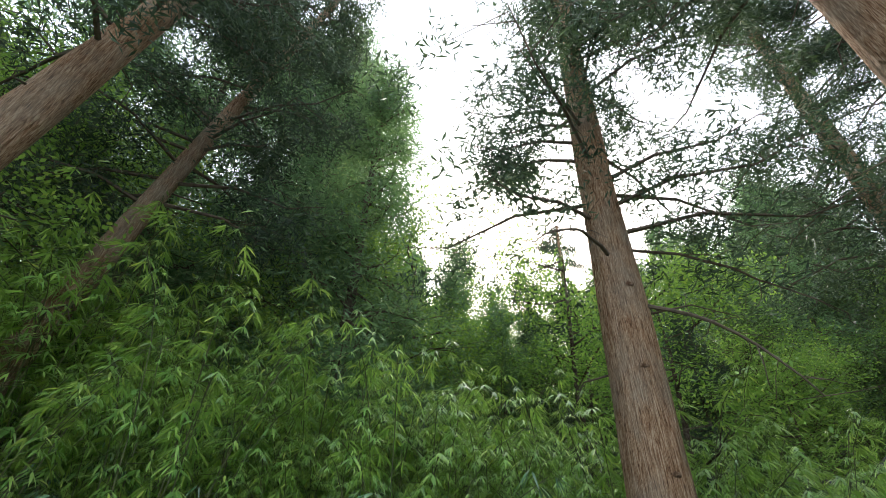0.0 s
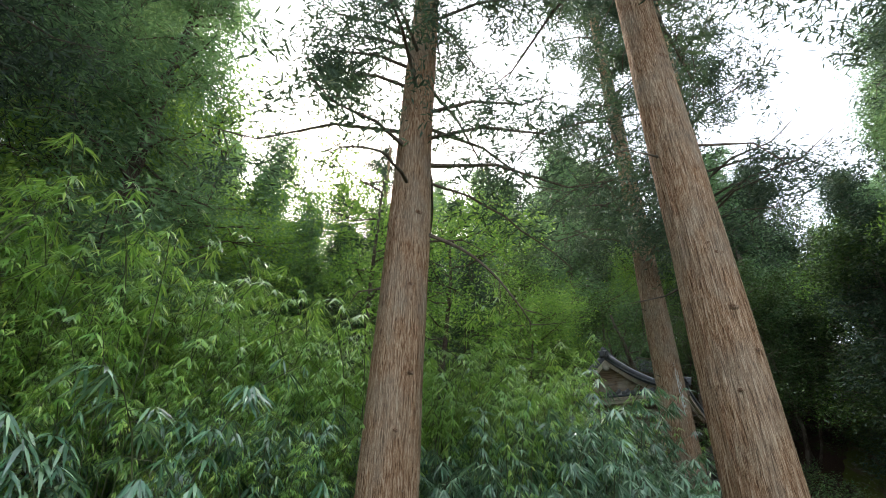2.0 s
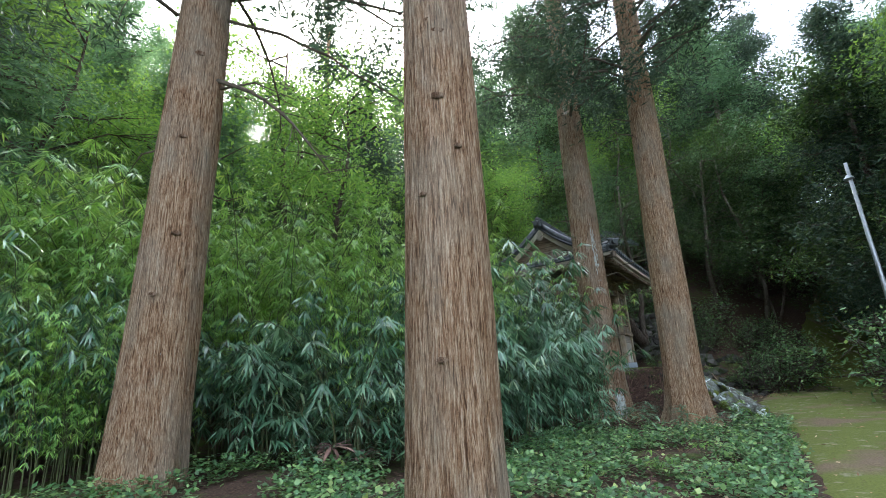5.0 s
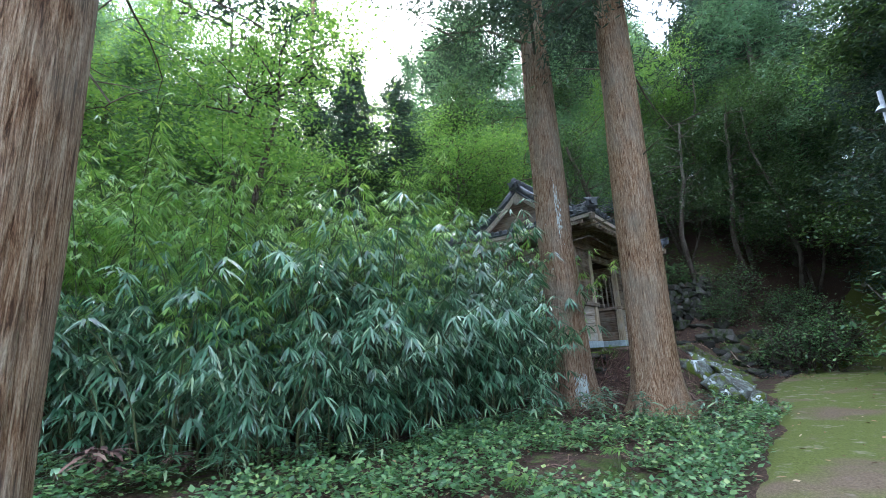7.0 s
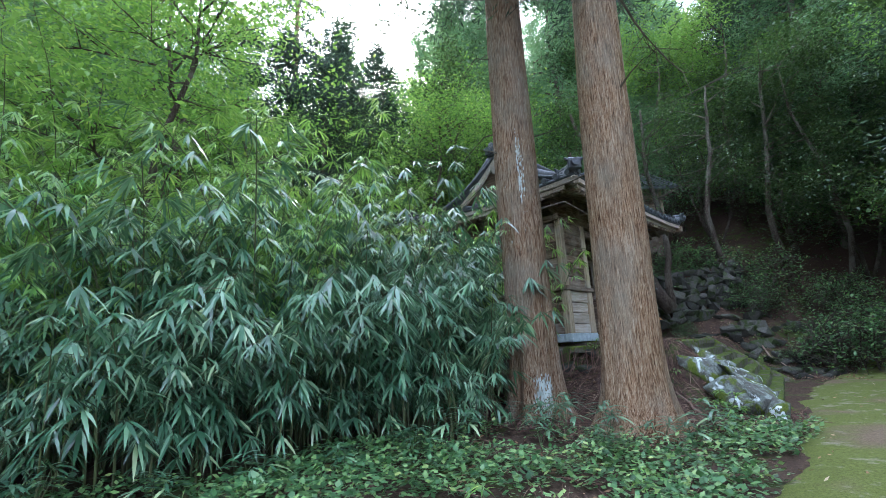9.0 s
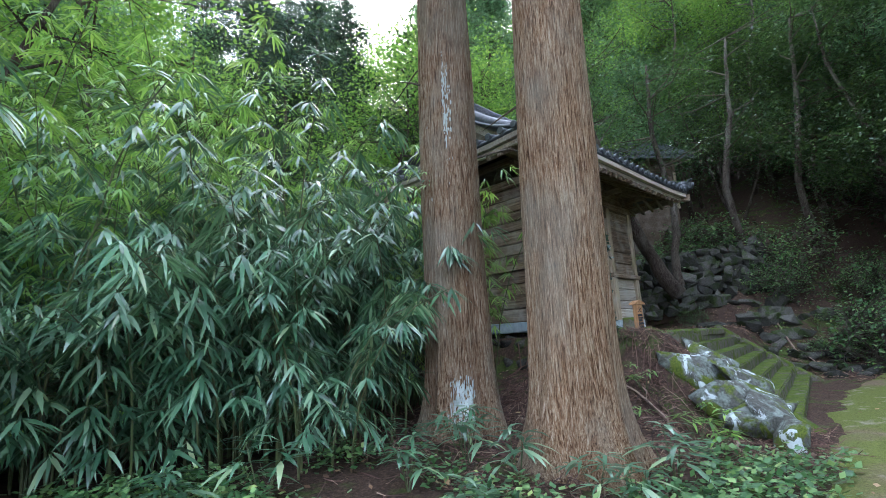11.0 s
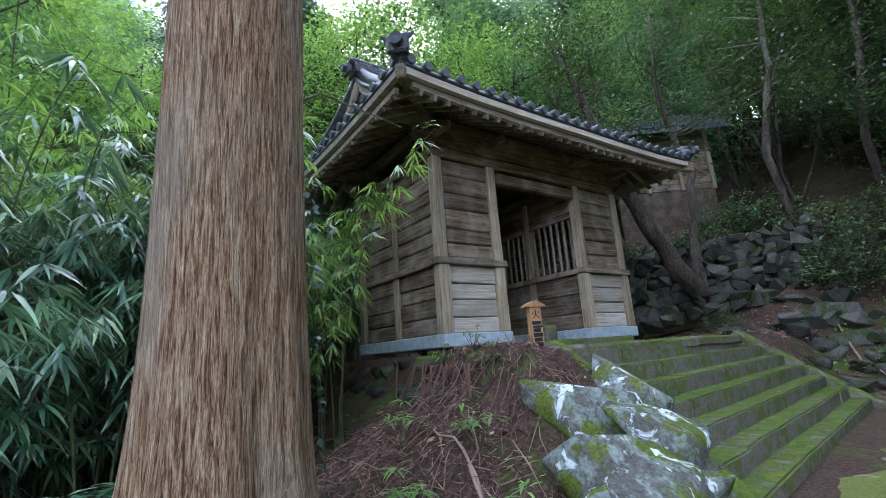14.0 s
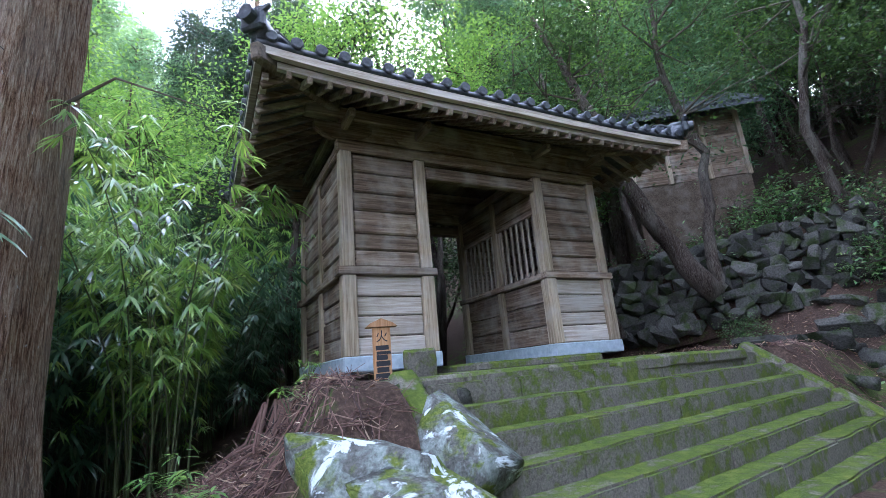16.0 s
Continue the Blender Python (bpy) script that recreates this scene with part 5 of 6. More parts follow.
sets[2] += [(-19.4, 8.6, 1.45), (-20.6, 8.2, 1.5), (-21.6, 9.4, 1.55), (-22.8, 8.4, 1.45), (-18.2, 9.6, 1.4), (-23.6, 6.8, 1.4), (-24.6, 5.2, 1.35), (-17.2, 8.2, 1.2), (-20.0, 10.6, 1.6)]
sets[2] += [(-1.2, 5.2, 0.9), (0.8, 6.2, 1.0), (-2.2, 5.6, 1.0), (2.4, 6.4, 0.9)]
protos.append(tagged(bamboo_clump("bamboo_clump", 5.6, 0.8, 7, 24, 0.25, M_BAMBOO_Y, 0.7, 0.34), "tall arching bamboo hanging before the gate wall", "bamboo", "bamboo thicket"))
sets.append([(-2.3, 0.45, 0.95), (-2.2, 1.4, 1.0), (-1.95, -0.25, 0.9)])
for p, s in zip(protos, sets):
    place_all(p, s)

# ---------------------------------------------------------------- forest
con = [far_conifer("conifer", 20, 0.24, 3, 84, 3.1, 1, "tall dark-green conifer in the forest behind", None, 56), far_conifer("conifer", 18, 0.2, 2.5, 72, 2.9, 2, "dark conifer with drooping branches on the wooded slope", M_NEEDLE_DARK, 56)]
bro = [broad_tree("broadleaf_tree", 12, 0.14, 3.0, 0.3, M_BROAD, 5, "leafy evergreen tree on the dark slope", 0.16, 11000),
       broad_tree("broadleaf_tree", 11, 0.12, 2.8, 0.4, M_BROAD_L, 6, "broadleaf tree with sky light put into its bright green", 0.12, 10000),
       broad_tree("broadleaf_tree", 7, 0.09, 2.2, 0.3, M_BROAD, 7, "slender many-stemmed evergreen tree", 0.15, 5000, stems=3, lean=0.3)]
spots = [[] for _ in range(5)]
rng = random.Random(9)


def free(x, y):
    if -8.4 < y < -3.6 and x < 10:
        return False
    if -3.4 < x < 7.5 and -4 < y < 4.6 or 6 < x < 15.5 and -4.5 < y < 5.5 or math.hypot(x + 20, y + 1) < 9:
        return False
    if x < -2 and y > -4 and y < front_edge(min(x, -1.8)) + 4.5:
        return False
    c = [path_centre(i / 60) for i in range(61)]
    return min((Vector((x, y)) - p).length for p in c) > 2.6


def clearing(x, y):
    """Distance from the open strip through which the sky shows."""
    a, b, p = Vector((-5, 11)), Vector((14, 48)), Vector((x, y))
    t = max(0, min(1, (p - a).dot(b - a) / (b - a).length_squared))
    return (p - a.lerp(b, t)).length


def sun_lane(x, y):
    """Distance from a strip of wood thinned to let sunlight reach the bamboo."""
    a, b, p = Vector((-1, 8)), Vector((22, 32)), Vector((x, y))
    t = max(0, min(1, (p - a).dot(b - a) / (b - a).length_squared))
    return (p - a.lerp(b, t)).length


grid = {}
for _ in range(9000):
    x, y = rng.uniform(-36, 50), rng.uniform(-24, 50)
    if not free(x, y):
        continue
    right = x > 6 and y < 9
    south = y < -8 and x > 0
    if y < -8 and x <= 0 and (y > -17 or x < -8):
        continue
    gap = 1.5 if (right or south) and x < 30 else (2.6 if math.hypot(x + 4, y - 2) < 16 else 4.6)
    if any(math.hypot(x - a, y - b) < gap for i in range(-2, 3) for j in range(-2, 3) for a, b in grid.get((int(x // 2) + i, int(y // 2) + j), ())):
        continue
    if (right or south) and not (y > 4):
        # Mostly shade-tinted copies in the south, more light-tinted ones beyond.
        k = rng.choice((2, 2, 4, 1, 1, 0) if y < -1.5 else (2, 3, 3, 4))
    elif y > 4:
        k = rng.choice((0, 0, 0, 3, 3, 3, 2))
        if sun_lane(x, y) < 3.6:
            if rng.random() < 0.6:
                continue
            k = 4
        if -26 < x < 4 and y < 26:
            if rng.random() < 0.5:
                continue
            k = rng.choice((0, 3, 3, 4))
        d = math.hypot(x + 20.5, y + 1.4)
        off = abs((x + 20.5) * 0.7009 - (y + 1.4) * 0.7133)
        if off < 2.6 + 0.05 * d and d < 70:
            if d < 21:
                continue
            k = 4 if d < 33 else 3
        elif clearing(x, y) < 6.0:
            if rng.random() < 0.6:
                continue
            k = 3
    else:
        k = rng.choice((2, 4, 0, 3))
    grid.setdefault((int(x // 2), int(y // 2)), []).append((x, y))
    spots[k].append((x, y))
# keep crowns clear of the path's open strip
spots = [[q for q in s if not (-16 < q[0] < 8 and -12.2 < q[1] < -4)] for s in spots]
spots[2] += [(3.0, -12.6, 1.1), (10.5, -10.4, 1.2), (6.5, -12.4, 1.2)]
spots[3] += [(5.4, -13.6, 1.2), (-2.5, -14.5, 1.3), (13.0, -11.0, 1.3)]
spots[1] += [(0.8, 7.7, 0.7), (-0.9, 9.6, 0.66), (-0.6, 12.6, 0.82), (1.8, 12.0, 0.82), (-2.4, 14.2, 0.78), (3.6, 14.0, 0.8)]
spots[2] += [(2.6, 7.2, 0.9), (5.0, 7.4, 1.0), (8.6, 6.6, 1.0)]
spots[3] += [(3.8, 8.8, 1.0), (6.8, 8.2, 1.1), (9.6, 8.4, 1.1)]
spots[0] += [(-15.4, 13.4, 1.25), (-17.6, 15.6, 1.25), (-14.2, 16.2, 1.2), (-20.6, 14.0, 1.2), (-24.0, 12.0, 1.1), (-9.6, 22.5, 0.85), (-12.0, 24.0, 0.9), (-5.6, 22.0, 0.75)]
spots[0] += [(-6.3, 15.8, 0.78), (-4.6, 14.8, 0.72), (-2.8, 13.8, 0.62), (-8.6, 18.6, 0.85), (-7.6, 14.4, 0.60), (-6.0, 12.6, 0.52), (-9.0, 16.2, 0.66), (-4.6, 18.4, 0.62), (-6.6, 20.5, 0.62), (-1.6, 21.0, 0.6), (0.8, 24.0, 0.62), (-8.2, 25.0, 0.7)]
spots[3] += [(-24.6, 8.6, 1.1), (-26.2, 4.6, 1.1), (-22.4, 11.2, 1.1), (-7.0, 13.6, 0.8), (-9.4, 15.0, 0.8)]
spots[3] += [(-4.2, 18.8, 1.0), (-6.5, 16.5, 0.9)]
spots[0] += [(3.8, -14.2, 1.1), (8.4, -13.5, 1.1)]
for p, s in zip(con + bro, spots):
    place_all(p, s)

# ---------------------------------------------------------------- undergrowth
def build_undergrowth():
    pts = []
    rng = np.random.default_rng(12)
    while len(pts) < 15000:
        x, y = rng.uniform(-25, -1.8), rng.uniform(-5.0, 2.0)
        if x < -18 and rng.uniform() < (-18 - x) / 6 + 0.3 * noise.noise(Vector((x, y, 8))):
            continue
        lo = -4.68 + 0.3 * noise.noise(Vector((x * 0.6, 1, 1)))
        if y < lo or y > front_edge(x) + 0.3:
            continue
        if noise.noise(Vector((x * 0.8, y * 0.8, 4))) < -0.02 - 0.12 * (x < -5) or (x > -4.8 and y > -3.6):
            continue
        pts.append((x, y))
    base = np.array([(x, y, ground_z(x, y) + rng.uniform(0.02, 0.22)) for x, y in pts])
    base = np.repeat(base, 4, axis=0) + rng.normal(size=(len(pts) * 4, 3)) * np.array([0.05, 0.05, 0.02])
    w = rand_dirs(len(base))
    w[:, 2] = np.abs(w[:, 2]) * 0.4
    up = rand_dirs(len(base)) * 0.4 + np.array([0, 0, 1.0])
    L = rng.uniform(0.03, 0.09, len(base))
    v, f = flat_leaves(base, w, up, L, L * 0.75)
    ob = mesh_object("ground_cover", v, f, M_IVY)
    tagged(ob, "low green ground cover of ivy and small herbs", "plants", kind="stuff")


build_undergrowth()


# ---------------------------------------------------------------- details on and round the trees
def trunk_point(cx, cy, r, height, lean, az, zz, r1=0.30):
    """A point on a cedar's bark at a bearing and height above its foot."""
    u = max(0.0, (zz + 0.25) / height)
    rr = r * r1 + (r - r * r1) * (1 - u) ** 1.1
    return Vector((cx + lean[0] * zz + rr * math.cos(az), cy + lean[1] * zz + rr * math.sin(az), ground_z(cx, cy) + zz)), Vector((math.cos(az), math.sin(az), 0))


def add_knots(tree, cx, cy, r, height, lean, spots):
    for az, zz, size in spots:
        p, n = trunk_point(cx, cy, r, height, lean, radians(az), zz)
        bm = bmesh.new()
        bmesh.ops.create_icosphere(bm, subdivisions=3, radius=1)
        for v in bm.verts:
            q = v.co
            d = 1 + 0.35 * noise.noise(q * 2.2 + p)
            dent = -0.55 * max(0, q.y - 0.4) * max(0, 1 - (q.x ** 2 + q.z ** 2) * 5)
            v.co = Vector((q.x * 1.15 * d, (q.y * 0.34 + dent) * d, q.z * 0.6 * d)) * size
        ob = part("knot", bm, M_KNOT, tree, "", True)
        loc = p - Vector(tree.location)
        ob.matrix_basis = Matrix.Translation(loc) @ n.to_track_quat("Y", "Z").to_matrix().to_4x4()


M_KNOT = material("bark_knot", bark_build((0.16, 0.09, 0.05), (0.25, 0.165, 0.105), (0.36, 0.27, 0.18), 0.0))


def lichen_build(nt, out):
    n = noise_tex(nt, coords(nt, (14, 14, 3)), 1.0, 5)
    principled(nt, out, ramp(nt, n, [(0.3, (0.30, 0.34, 0.30)), (0.7, (0.58, 0.62, 0.57))]), 0.95)


M_PATCH = material("pale_lichen", lichen_build)


def lichen_patch(tree, cx, cy, r, height, lean, az0, az1, z0, z1, seed, flare):
    """Scattered thin flakes of lichen lying on the bark."""
    rng = random.Random(seed)
    verts, faces = [], []
    for _ in range(260):
        az = radians(rng.triangular(az0, az1))
        zz = rng.triangular(z0, z1)
        p, n = trunk_point(cx, cy, r, height, lean, az, zz)
        fl = r * flare * math.exp(-max(zz, 0) / 0.33)
        p = p + n * (0.014 + fl) - Vector(tree.location)
        t = Vector((-n.y, n.x, 0))
        w, h = rng.uniform(0.004, 0.014), rng.uniform(0.012, 0.06)
        o = len(verts)
        for k in range(6):
            a = k * math.pi / 3
            verts.append(tuple(p + t * math.cos(a) * w * rng.uniform(0.6, 1.2) + Vector((0, 0, 1)) * math.sin(a) * h * rng.uniform(0.6, 1.2) + n * 0.004))
        verts.append(tuple(p + n * 0.012))
        faces += [(o + k, o + (k + 1) % 6, o + 6) for k in range(6)]
    tagged(mesh_object("lichen", verts, faces, M_PATCH, tree), "pale grey-green lichen streak", kind="stuff")


cedars = [o for o in scene.objects if o.name.startswith("cedar_tree")]
T1, T2, T3, T4 = cedars[:4]
add_knots(T2, -13.14, -2.55, 0.36, 25, (0.03, -0.005), ((205, 4.12, 0.055), (214, 4.0, 0.05), (196, 4.05, 0.035), (212, 3.35, 0.05), (238, 2.9, 0.032), (206, 1.25, 0.035), (233, 4.9, 0.05), (190, 6.2, 0.06), (222, 7.3, 0.08), (214, 8.8, 0.09), (186, 2.5, 0.03)))
add_knots(T4, -3.53, -2.82, 0.44, 27, (0.0, -0.025), ((222, 2.0, 0.045), (238, 2.7, 0.035), (206, 3.3, 0.045), (228, 4.3, 0.045), (252, 3.1, 0.03)))
add_knots(T1, -13.26, 1.78, 0.45, 26, (0.045, 0.0), ((250, 3.0, 0.05), (236, 4.4, 0.05), (228, 2.2, 0.04), (244, 5.8, 0.06)))
lichen_patch(T3, -3.27, -0.97, 0.46, 26, (0.015, 0.003), 196, 232, 3.3, 5.7, 2, 0.35)
lichen_patch(T3, -3.27, -0.97, 0.46, 26, (0.015, 0.003), 205, 245, 0.05, 0.75, 3, 0.35)


def ivy_strand(tree, cx, cy, r, height, lean, az0, z0, z1, count, seed):
    """Small ivy leaves climbing a cedar's bark."""
    rng = np.random.default_rng(seed)
    base, way, up = [], [], []
    for _ in range(count):
        zz = rng.uniform(z0, z1)
        p, n = trunk_point(cx, cy, r, height, lean, radians(az0 + 5 * math.sin(zz * 2.3) + rng.normal() * 2.5), zz)
        base.append(np.array(p + n * (0.03 + r * 0.5 * math.exp(-zz / 0.33)) - Vector(tree.location)))
        way.append(rng.normal(size=3) * 0.5 + np.array([n.x * 0.3, n.y * 0.3, -0.4]))
        up.append(np.array(n) + rng.normal(size=3) * 0.3)
    L = rng.uniform(0.03, 0.065, count)
    v, f = flat_leaves(np.array(base), np.array(way), np.array(up), L, L * 0.8)
    tagged(mesh_object("ivy", v, f, M_IVY_DARK, tree), "dark green ivy leaves climbing the bark", kind="stuff")


M_IVY_DARK = leaf_material("climbing_ivy", (0.008, 0.02, 0.012), (0.02, 0.05, 0.026), (0.06, 0.11, 0.05), 0.4, 0.15, 0.5)
ivy_strand(T4, -3.53, -2.82, 0.44, 27, (0.0, -0.025), 326, 0.3, 2.3, 90, 4)


# long bare twigs hanging from the cedars
def hanging_branch(start, way, length, droop, seed, label):
    rng = np.random.default_rng(seed)
    pts = [np.array(start, float)]
    d = np.array(way, float)
    for k in range(8):
        d = d + rng.normal(size=3) * 0.12 + np.array([0, 0, -droop])
        d /= np.linalg.norm(d)
        pts.append(pts[-1] + d * length / 8)
    pieces = [tube(pts, [0.03 * (1 - 0.1 * k) + 0.004 for k in range(9)], 6)]
    for k in range(2, 9):
        for _ in range(2):
            w = d + rng.normal(size=3) * 0.8
            w /= np.linalg.norm(w)
            q = pts[k] + w * rng.uniform(0.2, 0.7)
            pieces.append(tube([pts[k], (pts[k] + q) / 2 + rng.normal(size=3) * 0.04, q], [0.008, 0.006, 0.003], 4))
    v, f = joined(pieces)
    return v, f


for tree, specs in ((T1, (((-12.9, 1.4, 4.4), (0.35, -0.6, -0.4), 2.4, 0.10, 3), ((-12.8, 1.5, 5.6), (0.8, -0.4, -0.1), 3.4, 0.10, 4), ((-13.5, 1.5, 5.2), (-0.9, -0.2, 0.0), 2.6, 0.09, 5), ((-12.7, 1.7, 6.5), (0.9, 0.1, 0.0), 3.0, 0.08, 6))),
                    (T4, (((-3.4, -2.9, 6.4), (0.9, -0.3, -0.1), 2.8, 0.08, 7), ((-3.8, -3.0, 8.0), (-0.6, -0.7, 0.1), 2.6, 0.08, 8))),
                    (T2, (((-12.9, -2.6, 9.6), (0.9, -0.3, 0.2), 2.6, 0.06, 9), ((-13.0, -2.8, 8.6), (0.4, -0.8, 0.3), 1.8, 0.05, 10)))):
    for st, wy, ln, dr, sd in specs:
        v, f = hanging_branch(Vector(st) - Vector(tree.location), wy, ln, dr, sd, "")
        mesh_object("bare_branch", v, f, M_TWIG, tree)


# ---------------------------------------------------------------- leaning trees by the wall
def leaning_tree(points, radii, label, seed, leaves, spread, mat):
    e = thing("leaning_tree", label, "tree", points[0], "slope trees")
    base = Vector(points[0])
    rng = np.random.default_rng(seed)
    path = []
    n = len(points)
    for i in range(n - 1):
        for k in range(4):
            path.append(np.array(points[i]) * (1 - k / 4) + np.array(points[i + 1]) * (k / 4) - np.array(base) + rng.normal(size=3) * 0.03)
    path.append(np.array(points[-1]) - np.array(base))
    rad = np.interp(np.linspace(0, 1, len(path)), np.linspace(0, 1, len(radii)), radii)
    v, f = tube(path, list(rad), 10)
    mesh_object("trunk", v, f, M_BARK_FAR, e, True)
    tubes, tips = [], []
    for i in range(16):
        j = rng.integers(len(path) // 2, len(path))
        d = rng.normal(size=3)
        d[2] = abs(d[2]) * 0.6
        d /= np.linalg.norm(d)
        q = path[j] + d * spread * rng.uniform(0.5, 1.1)
        m = (path[j] + q) / 2 + rng.normal(size=3) * 0.12
        tubes.append(tube([path[j], m, q], [0.035, 0.022, 0.008], 5))
        tips += [q + rng.normal(size=3) * 0.4 for _ in range(5)]
    v, f = joined(tubes)
    tagged(mesh_object("limb", v, f, M_TWIG, e), kind="stuff")
    tips = np.array(tips)
    b = tips[rng.integers(0, len(tips), leaves)] + rng.normal(size=(leaves, 3)) * 0.35
    w = rand_dirs(leaves)
    w[:, 2] = w[:, 2] * 0.5 - 0.25
    L = rng.uniform(0.06, 0.14, leaves)
    v, f = flat_leaves(b, w, rand_dirs(leaves) * 0.6 + np.array([0, 0, 1.0]), L, L * 0.5)
    tagged(mesh_object("crown", v, f, mat, e), kind="stuff")


SLOPE = "dark crooked tree leaning over the rubble wall"
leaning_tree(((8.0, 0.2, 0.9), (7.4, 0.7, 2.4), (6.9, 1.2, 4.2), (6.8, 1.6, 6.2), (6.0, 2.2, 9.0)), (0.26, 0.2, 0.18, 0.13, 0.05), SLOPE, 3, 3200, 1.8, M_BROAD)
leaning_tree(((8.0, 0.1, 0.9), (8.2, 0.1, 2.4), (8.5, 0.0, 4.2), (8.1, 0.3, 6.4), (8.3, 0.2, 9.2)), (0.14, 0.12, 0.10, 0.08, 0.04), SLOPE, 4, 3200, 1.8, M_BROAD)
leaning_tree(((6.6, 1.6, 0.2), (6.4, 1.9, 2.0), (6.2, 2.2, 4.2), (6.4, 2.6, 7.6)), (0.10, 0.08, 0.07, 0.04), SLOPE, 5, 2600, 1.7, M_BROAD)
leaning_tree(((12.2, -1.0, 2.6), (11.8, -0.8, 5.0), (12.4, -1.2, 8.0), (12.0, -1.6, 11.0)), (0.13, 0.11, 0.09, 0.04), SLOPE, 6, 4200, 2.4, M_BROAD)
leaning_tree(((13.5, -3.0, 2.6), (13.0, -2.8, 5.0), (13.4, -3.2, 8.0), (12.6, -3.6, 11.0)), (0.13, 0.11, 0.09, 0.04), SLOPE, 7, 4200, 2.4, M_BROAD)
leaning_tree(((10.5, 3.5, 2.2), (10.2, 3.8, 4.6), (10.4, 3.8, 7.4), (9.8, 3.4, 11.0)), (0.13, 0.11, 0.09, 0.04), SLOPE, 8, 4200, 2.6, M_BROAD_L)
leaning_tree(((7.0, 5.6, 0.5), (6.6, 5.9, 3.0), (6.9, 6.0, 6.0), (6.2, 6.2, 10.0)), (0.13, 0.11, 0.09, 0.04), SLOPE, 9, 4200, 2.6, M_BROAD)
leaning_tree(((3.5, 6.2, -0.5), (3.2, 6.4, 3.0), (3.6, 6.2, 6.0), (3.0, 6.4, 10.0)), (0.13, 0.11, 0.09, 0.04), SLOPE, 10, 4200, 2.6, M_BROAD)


# ---------------------------------------------------------------- litter, roots and small plants
def build_litter():
    """Red-brown fallen cedar sprays and twigs on the bank below the gate."""
    rng = np.random.default_rng(5)
    pieces = []
    zones = ((-3.0, -0.7, -4.3, -0.4, 1500), (-4.9, -1.6, -3.8, 1.0, 700), (5.9, 9.5, -4.5, -0.2, 420), (-12, -4, -4.4, -0.6, 240))
    for x0, x1, y0, y1, n in zones:
        for _ in range(n):
            x, y = rng.uniform(x0, x1), rng.uniform(y0, y1)
            z = ground_z(x, y) + rng.uniform(0.005, 0.05)
            a = rng.uniform(0, 6.28)
            ln = rng.uniform(0.10, 0.46)
            d = np.array([math.cos(a), math.sin(a), 0])
            p = np.array([x, y, z])
            q = p + d * ln
            q[2] = ground_z(q[0], q[1]) + rng.uniform(0.01, 0.06)
            m = (p + q) / 2 + rng.normal(size=3) * 0.03
            pieces.append(tube([p, m, q], [0.004, 0.006, 0.003], 3))
            for k in range(5):
                s = p + (q - p) * rng.uniform(0.2, 1)
                w = d + rng.normal(size=3) * 0.7
                pieces.append(tube([s, s + w * 0.07], [0.004, 0.002], 3))
    v, f = joined(pieces)
    tagged(mesh_object("cedar_litter", v, f, M_LITTER), "red-brown fallen cedar sprays and twigs on the bank", "litter", kind="stuff")


def litter_build(nt, out):
    geo = nt.nodes.new("ShaderNodeNewGeometry")
    c = ramp(nt, geo.outputs["Random Per Island"], [(0.0, (0.04, 0.024, 0.02)), (0.5, (0.11, 0.062, 0.048)), (0.85, (0.20, 0.12, 0.09)), (1.0, (0.34, 0.25, 0.17))])
    principled(nt, out, c, 0.9)


M_LITTER = material("dead_cedar_spray", litter_build)
build_litter()


def dead_leaves():
    """Dry leaves lying on path, steps and slope."""
    rng = np.random.default_rng(8)
    base = []
    for x0, x1, y0, y1, n in ((-16, 8, -8, -4.4, 420), (6.0, 12, -5, 1, 1500), (8, 17, -1, 6, 2600), (-3.2, -0.4, -4.4, 2, 500), (-12, -4, -4.5, -1, 500)):
        for _ in range(n):
            x, y = rng.uniform(x0, x1), rng.uniform(y0, y1)
            base.append((x, y, ground_z(x, y) + 0.05))
    base = np.array(base)
    w = rand_dirs(len(base))
    w[:, 2] *= 0.25
    L = rng.uniform(0.03, 0.11, len(base))
    v, f = flat_leaves(base, w, rand_dirs(len(base)) * 0.4 + np.array([0, 0, 1.0]), L, L * 0.5)
    tagged(mesh_object("dry_leaves", v, f, M_LITTER2), "scattered dry tan and brown fallen leaves", "litter", kind="stuff")


def litter2_build(nt, out):
    geo = nt.nodes.new("ShaderNodeNewGeometry")
    c = ramp(nt, geo.outputs["Random Per Island"], [(0.0, (0.09, 0.05, 0.03)), (0.5, (0.22, 0.13, 0.07)), (0.85, (0.36, 0.24, 0.13)), (1.0, (0.50, 0.40, 0.27))])
    principled(nt, out, c, 0.8)


M_LITTER2 = material("dry_leaf", litter2_build)
dead_leaves()


def build_roots():
    rng = np.random.default_rng(31)
    for i in range(16):
        y = -2.1 + i * 0.12 + rng.normal() * 0.05
        x = -0.95 - 0.25 * (y < -1.4) + rng.uniform(-0.12, 0.12)
        z = -0.30
        pts = [np.array([x, y, z])]
        for k in range(5):
            nx = x - 0.10 * (k + 1) + rng.normal() * 0.05
            ny = y + rng.normal() * 0.09
            pts.append(np.array([nx, ny, min(z - 0.12 * (k + 1), ground_z(nx, ny) + 0.04 + 0.02 * (5 - k))]))
        v, f = tube(pts, [0.011, 0.011, 0.010, 0.008, 0.006, 0.003], 5)
        ob = mesh_object("hanging_root", v, f, M_LITTER)
        tagged(ob, "thin reddish root hanging over the terrace edge", "root", "hanging roots")


build_roots()


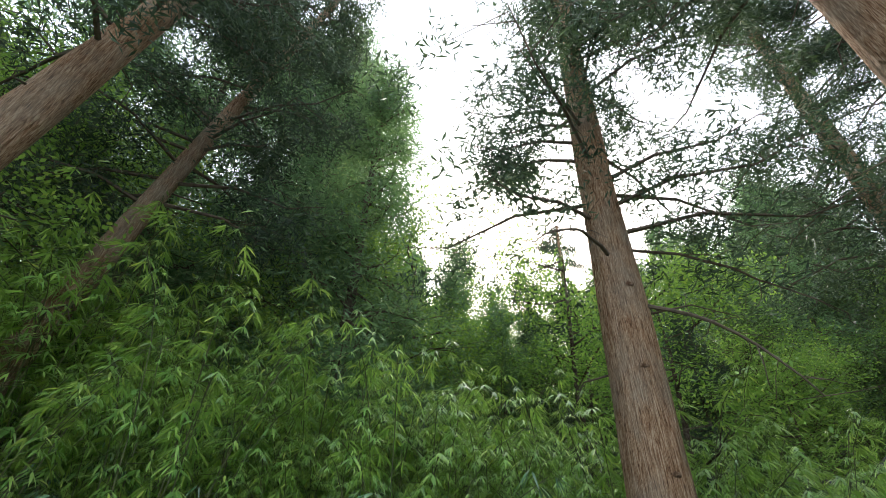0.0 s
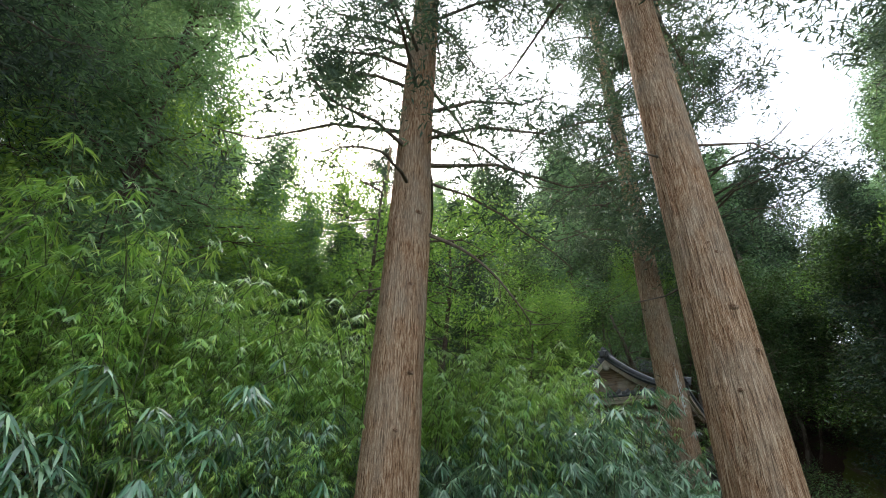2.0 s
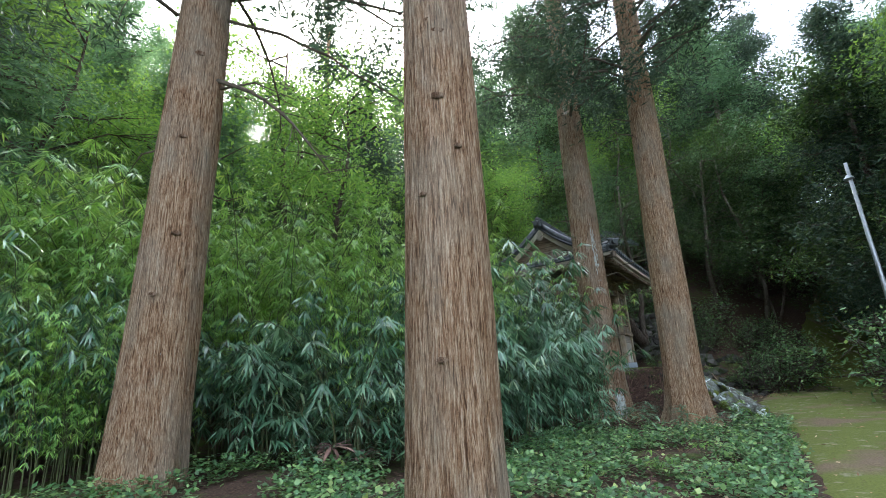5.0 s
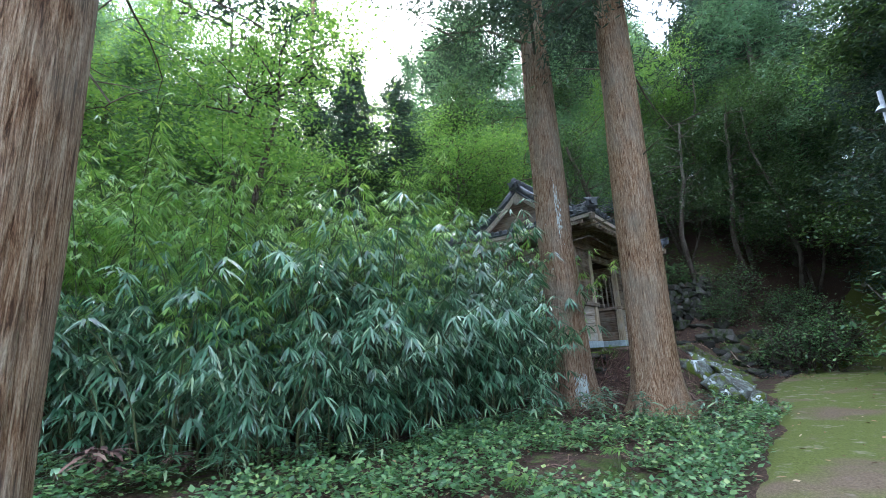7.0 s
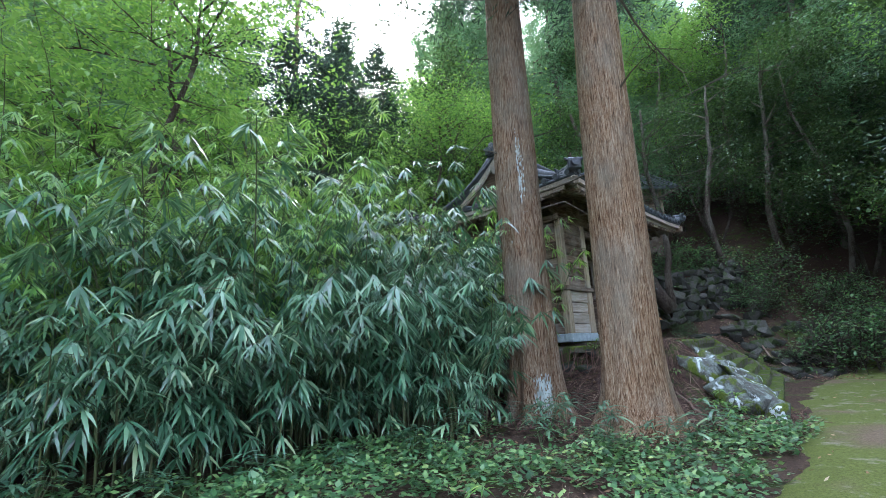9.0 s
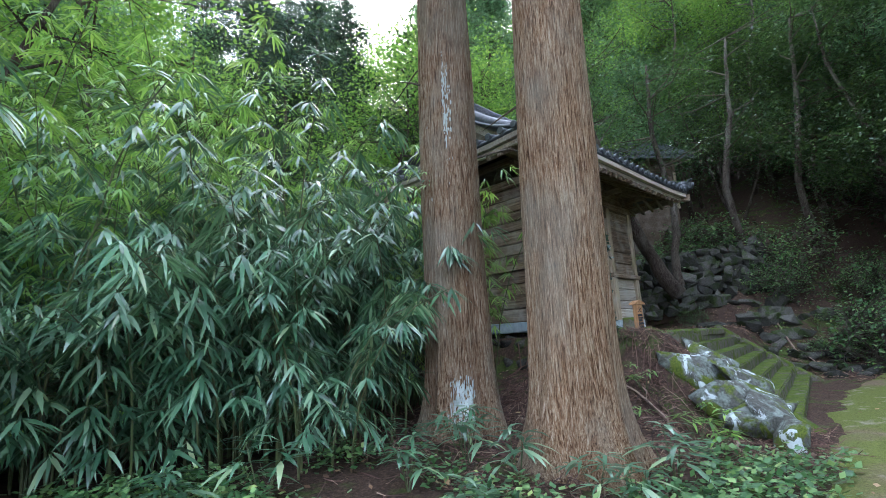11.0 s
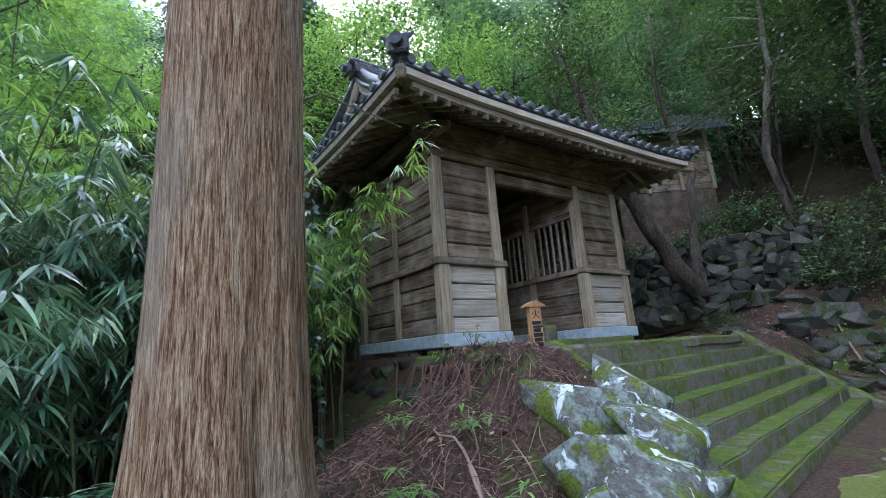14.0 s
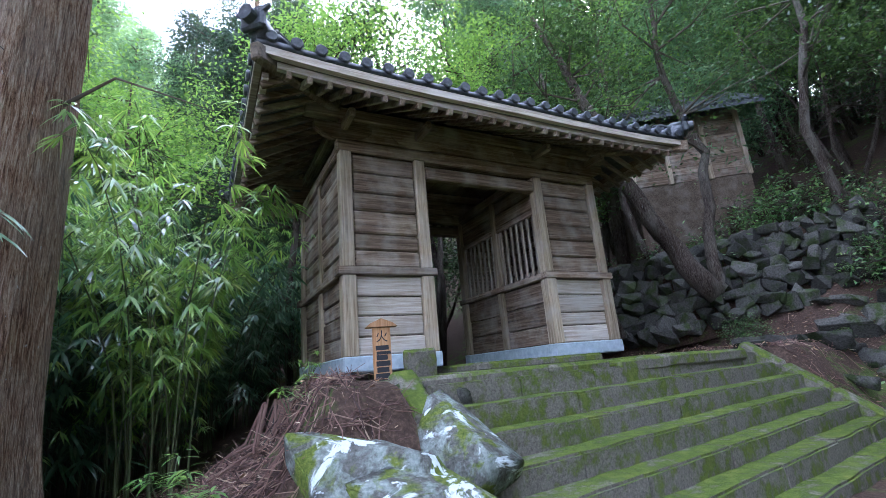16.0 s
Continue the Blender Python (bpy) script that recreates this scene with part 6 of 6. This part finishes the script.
def fallen_branch(a, b, r, seed):
    rng = np.random.default_rng(seed)
    pts = []
    for k in range(7):
        u = k / 6
        x, y = a[0] + (b[0] - a[0]) * u + rng.normal() * 0.04, a[1] + (b[1] - a[1]) * u + rng.normal() * 0.04
        pts.append((x, y, ground_z(x, y) + r + 0.02 + 0.05 * math.sin(u * 3.1)))
    v, f = tube(pts, [r * (1 - 0.6 * k / 6) for k in range(7)], 7)
    tagged(mesh_object("fallen_branch", v, f, M_DEAD, None, True), "bare pale dead branch lying on the ground", "branch", "fallen branches")


for i, (a, b, r) in enumerate((((-2.9, -4.0), (-1.4, -3.6), 0.022), ((-2.2, -3.3), (-1.5, -2.4), 0.018), ((-1.9, -3.0), (-1.7, -2.0), 0.015), ((-2.8, -3.5), (-2.0, -3.9), 0.014), ((-5.6, -3.7), (-4.6, -3.9), 0.014),
                               ((-7.5, -4.2), (-6.3, -4.0), 0.012), ((-9.6, -3.8), (-8.9, -3.2), 0.012), ((-3.2, -2.2), (-2.4, -1.2), 0.016), ((8.4, -2.6), (9.8, -1.9), 0.03), ((7.6, -3.4), (8.6, -2.5), 0.02), ((-11.2, -3.6), (-10.4, -3.0), 0.014))):
    fallen_branch(a, b, r, 50 + i)


def small_sasa(name, n, leaf, mat, label, category):
    """A low tuft of arching leaves."""
    e = tagged(new(name), label, category, "low plants")
    rng = np.random.default_rng(n)
    base, way, up, L = [], [], [], []
    stems = []
    for s in range(6):
        a = rng.uniform(0, 6.28)
        top = np.array([math.cos(a) * 0.12, math.sin(a) * 0.12, rng.uniform(0.15, 0.38)])
        stems.append(tube([(0, 0, -0.03), top * 0.5, top], [0.005, 0.004, 0.003], 4))
        for k in range(n):
            az = rng.uniform(0, 6.28)
            base.append(top + rng.normal(size=3) * 0.01)
            way.append((math.cos(az), math.sin(az), rng.uniform(-0.1, 0.5)))
            up.append((0, 0, 1.0))
            L.append(leaf * rng.uniform(0.7, 1.2))
    v, f = joined(stems)
    tagged(mesh_object("stem", v, f, M_CULM, e), kind="stuff")
    L = np.array(L)
    v, f = leaf_mesh(np.array(base), np.array(way), np.array(up), L, L * 0.16, 0.35)
    tagged(mesh_object("foliage", v, f, mat, e), kind="stuff")
    return e


tuft = small_sasa("dwarf_bamboo", 8, 0.24, M_BAMBOO, "low tuft of dwarf bamboo at the foot of the trees", "plant")
place_all(tuft, [(-4.25, -3.35), (-4.5, -2.8), (-4.35, -3.75), (-5.2, -2.2), (-4.4, -2.1), (-4.1, -1.7), (-5.4, -3.1), (-6.8, -1.6), (-7.6, -1.4), (-9.1, -0.9), (-9.9, -0.6), (-10.8, -0.5), (-3.7, -3.75), (-4.8, -1.6), (-12.0, 0.3), (-11.2, 0.1), (-8.4, -1.2), (-6.2, -1.7)], (0.8, 1.3))
fern = small_sasa("fern", 10, 0.13, M_BROAD_L, "small bright green fern on the bank", "fern")
place_all(fern, [(-1.7, -2.7), (-2.1, -3.4), (-1.3, -3.9), (-2.6, -3.7), (-1.9, -1.9), (-2.4, -2.8), (-1.1, -2.2), (-0.9, -1.7), (-0.8, -0.9), (9.1, -2.2), (8.3, -1.7), (9.9, -3.0), (10.6, -1.2), (7.6, -4.3), (-6.3, -3.9), (-7.9, -3.5), (-9.4, -3.2), (-10.6, -2.6)], (0.7, 1.4))
shrub = broad_tree("shrub", 1.3, 0.03, 0.8, 0.2, M_IVY, 77, "low dark evergreen shrub on the slope", 0.10, 1500, stems=4, lean=0.5, category="shrub")
place_all(shrub, [(9.8, 2.0), (10.8, 2.6), (11.2, 1.0), (12.4, 0.2), (13.4, 1.4), (9.0, 3.4), (10.0, 4.4), (8.3, -4.6), (9.2, -4.4), (10.8, -2.4), (11.6, -3.8), (12.4, -2.6), (8.9, -5.3), (10.4, -5.4), (11.8, -5.2), (13.0, -4.6), (12.6, 0.9), (11.4, 1.4), (9.4, 2.6), (1.4, -8.3, 1.6), (2.2, -8.1, 1.8), (0.4, -8.6, 1.5), (3.6, -8.4, 1.6), (-1.0, -8.8, 1.4)] + [(7.4 + 5.0 * rng.random(), -4.4 + 5.2 * rng.random(), rng.uniform(0.3, 0.55)) for _ in range(9)], (0.8, 1.4))

# brown heap of withered fronds beside the thicket
heap = small_sasa("withered_frond", 11, 0.34, M_LITTER, "curled heap of withered dark brown fronds", "dead plant")
place_all(heap, [(-11.7, 0.15, 1.0), (-10.9, 0.35, 0.7)])


def slope_stones():
    """Loose stones half sunk in the slope beside the steps."""
    rng = random.Random(61)
    meshes = [rock_mesh("slope_stone", 90 + i, (0.26, 0.19, 0.12), M_ROCK, 1) for i in range(4)]
    for i in range(26):
        u = rng.random()
        x, y = 6.9 + 3.6 * u + rng.uniform(-0.5, 0.5), -3.7 + 2.6 * u + rng.uniform(-1.1, 1.1)
        ob = new("slope_stone", rng.choice(meshes))
        ob.matrix_basis = pose(x, y, ground_z(x, y) + 0.03, rng.uniform(-20, 20), rng.uniform(-30, 0), rng.uniform(0, 360)) @ Matrix.Scale(rng.uniform(0.5, 1.25), 4)
        tagged(ob, "mossy grey stone half sunk in the littered slope", "stone", "slope stones")


slope_stones()
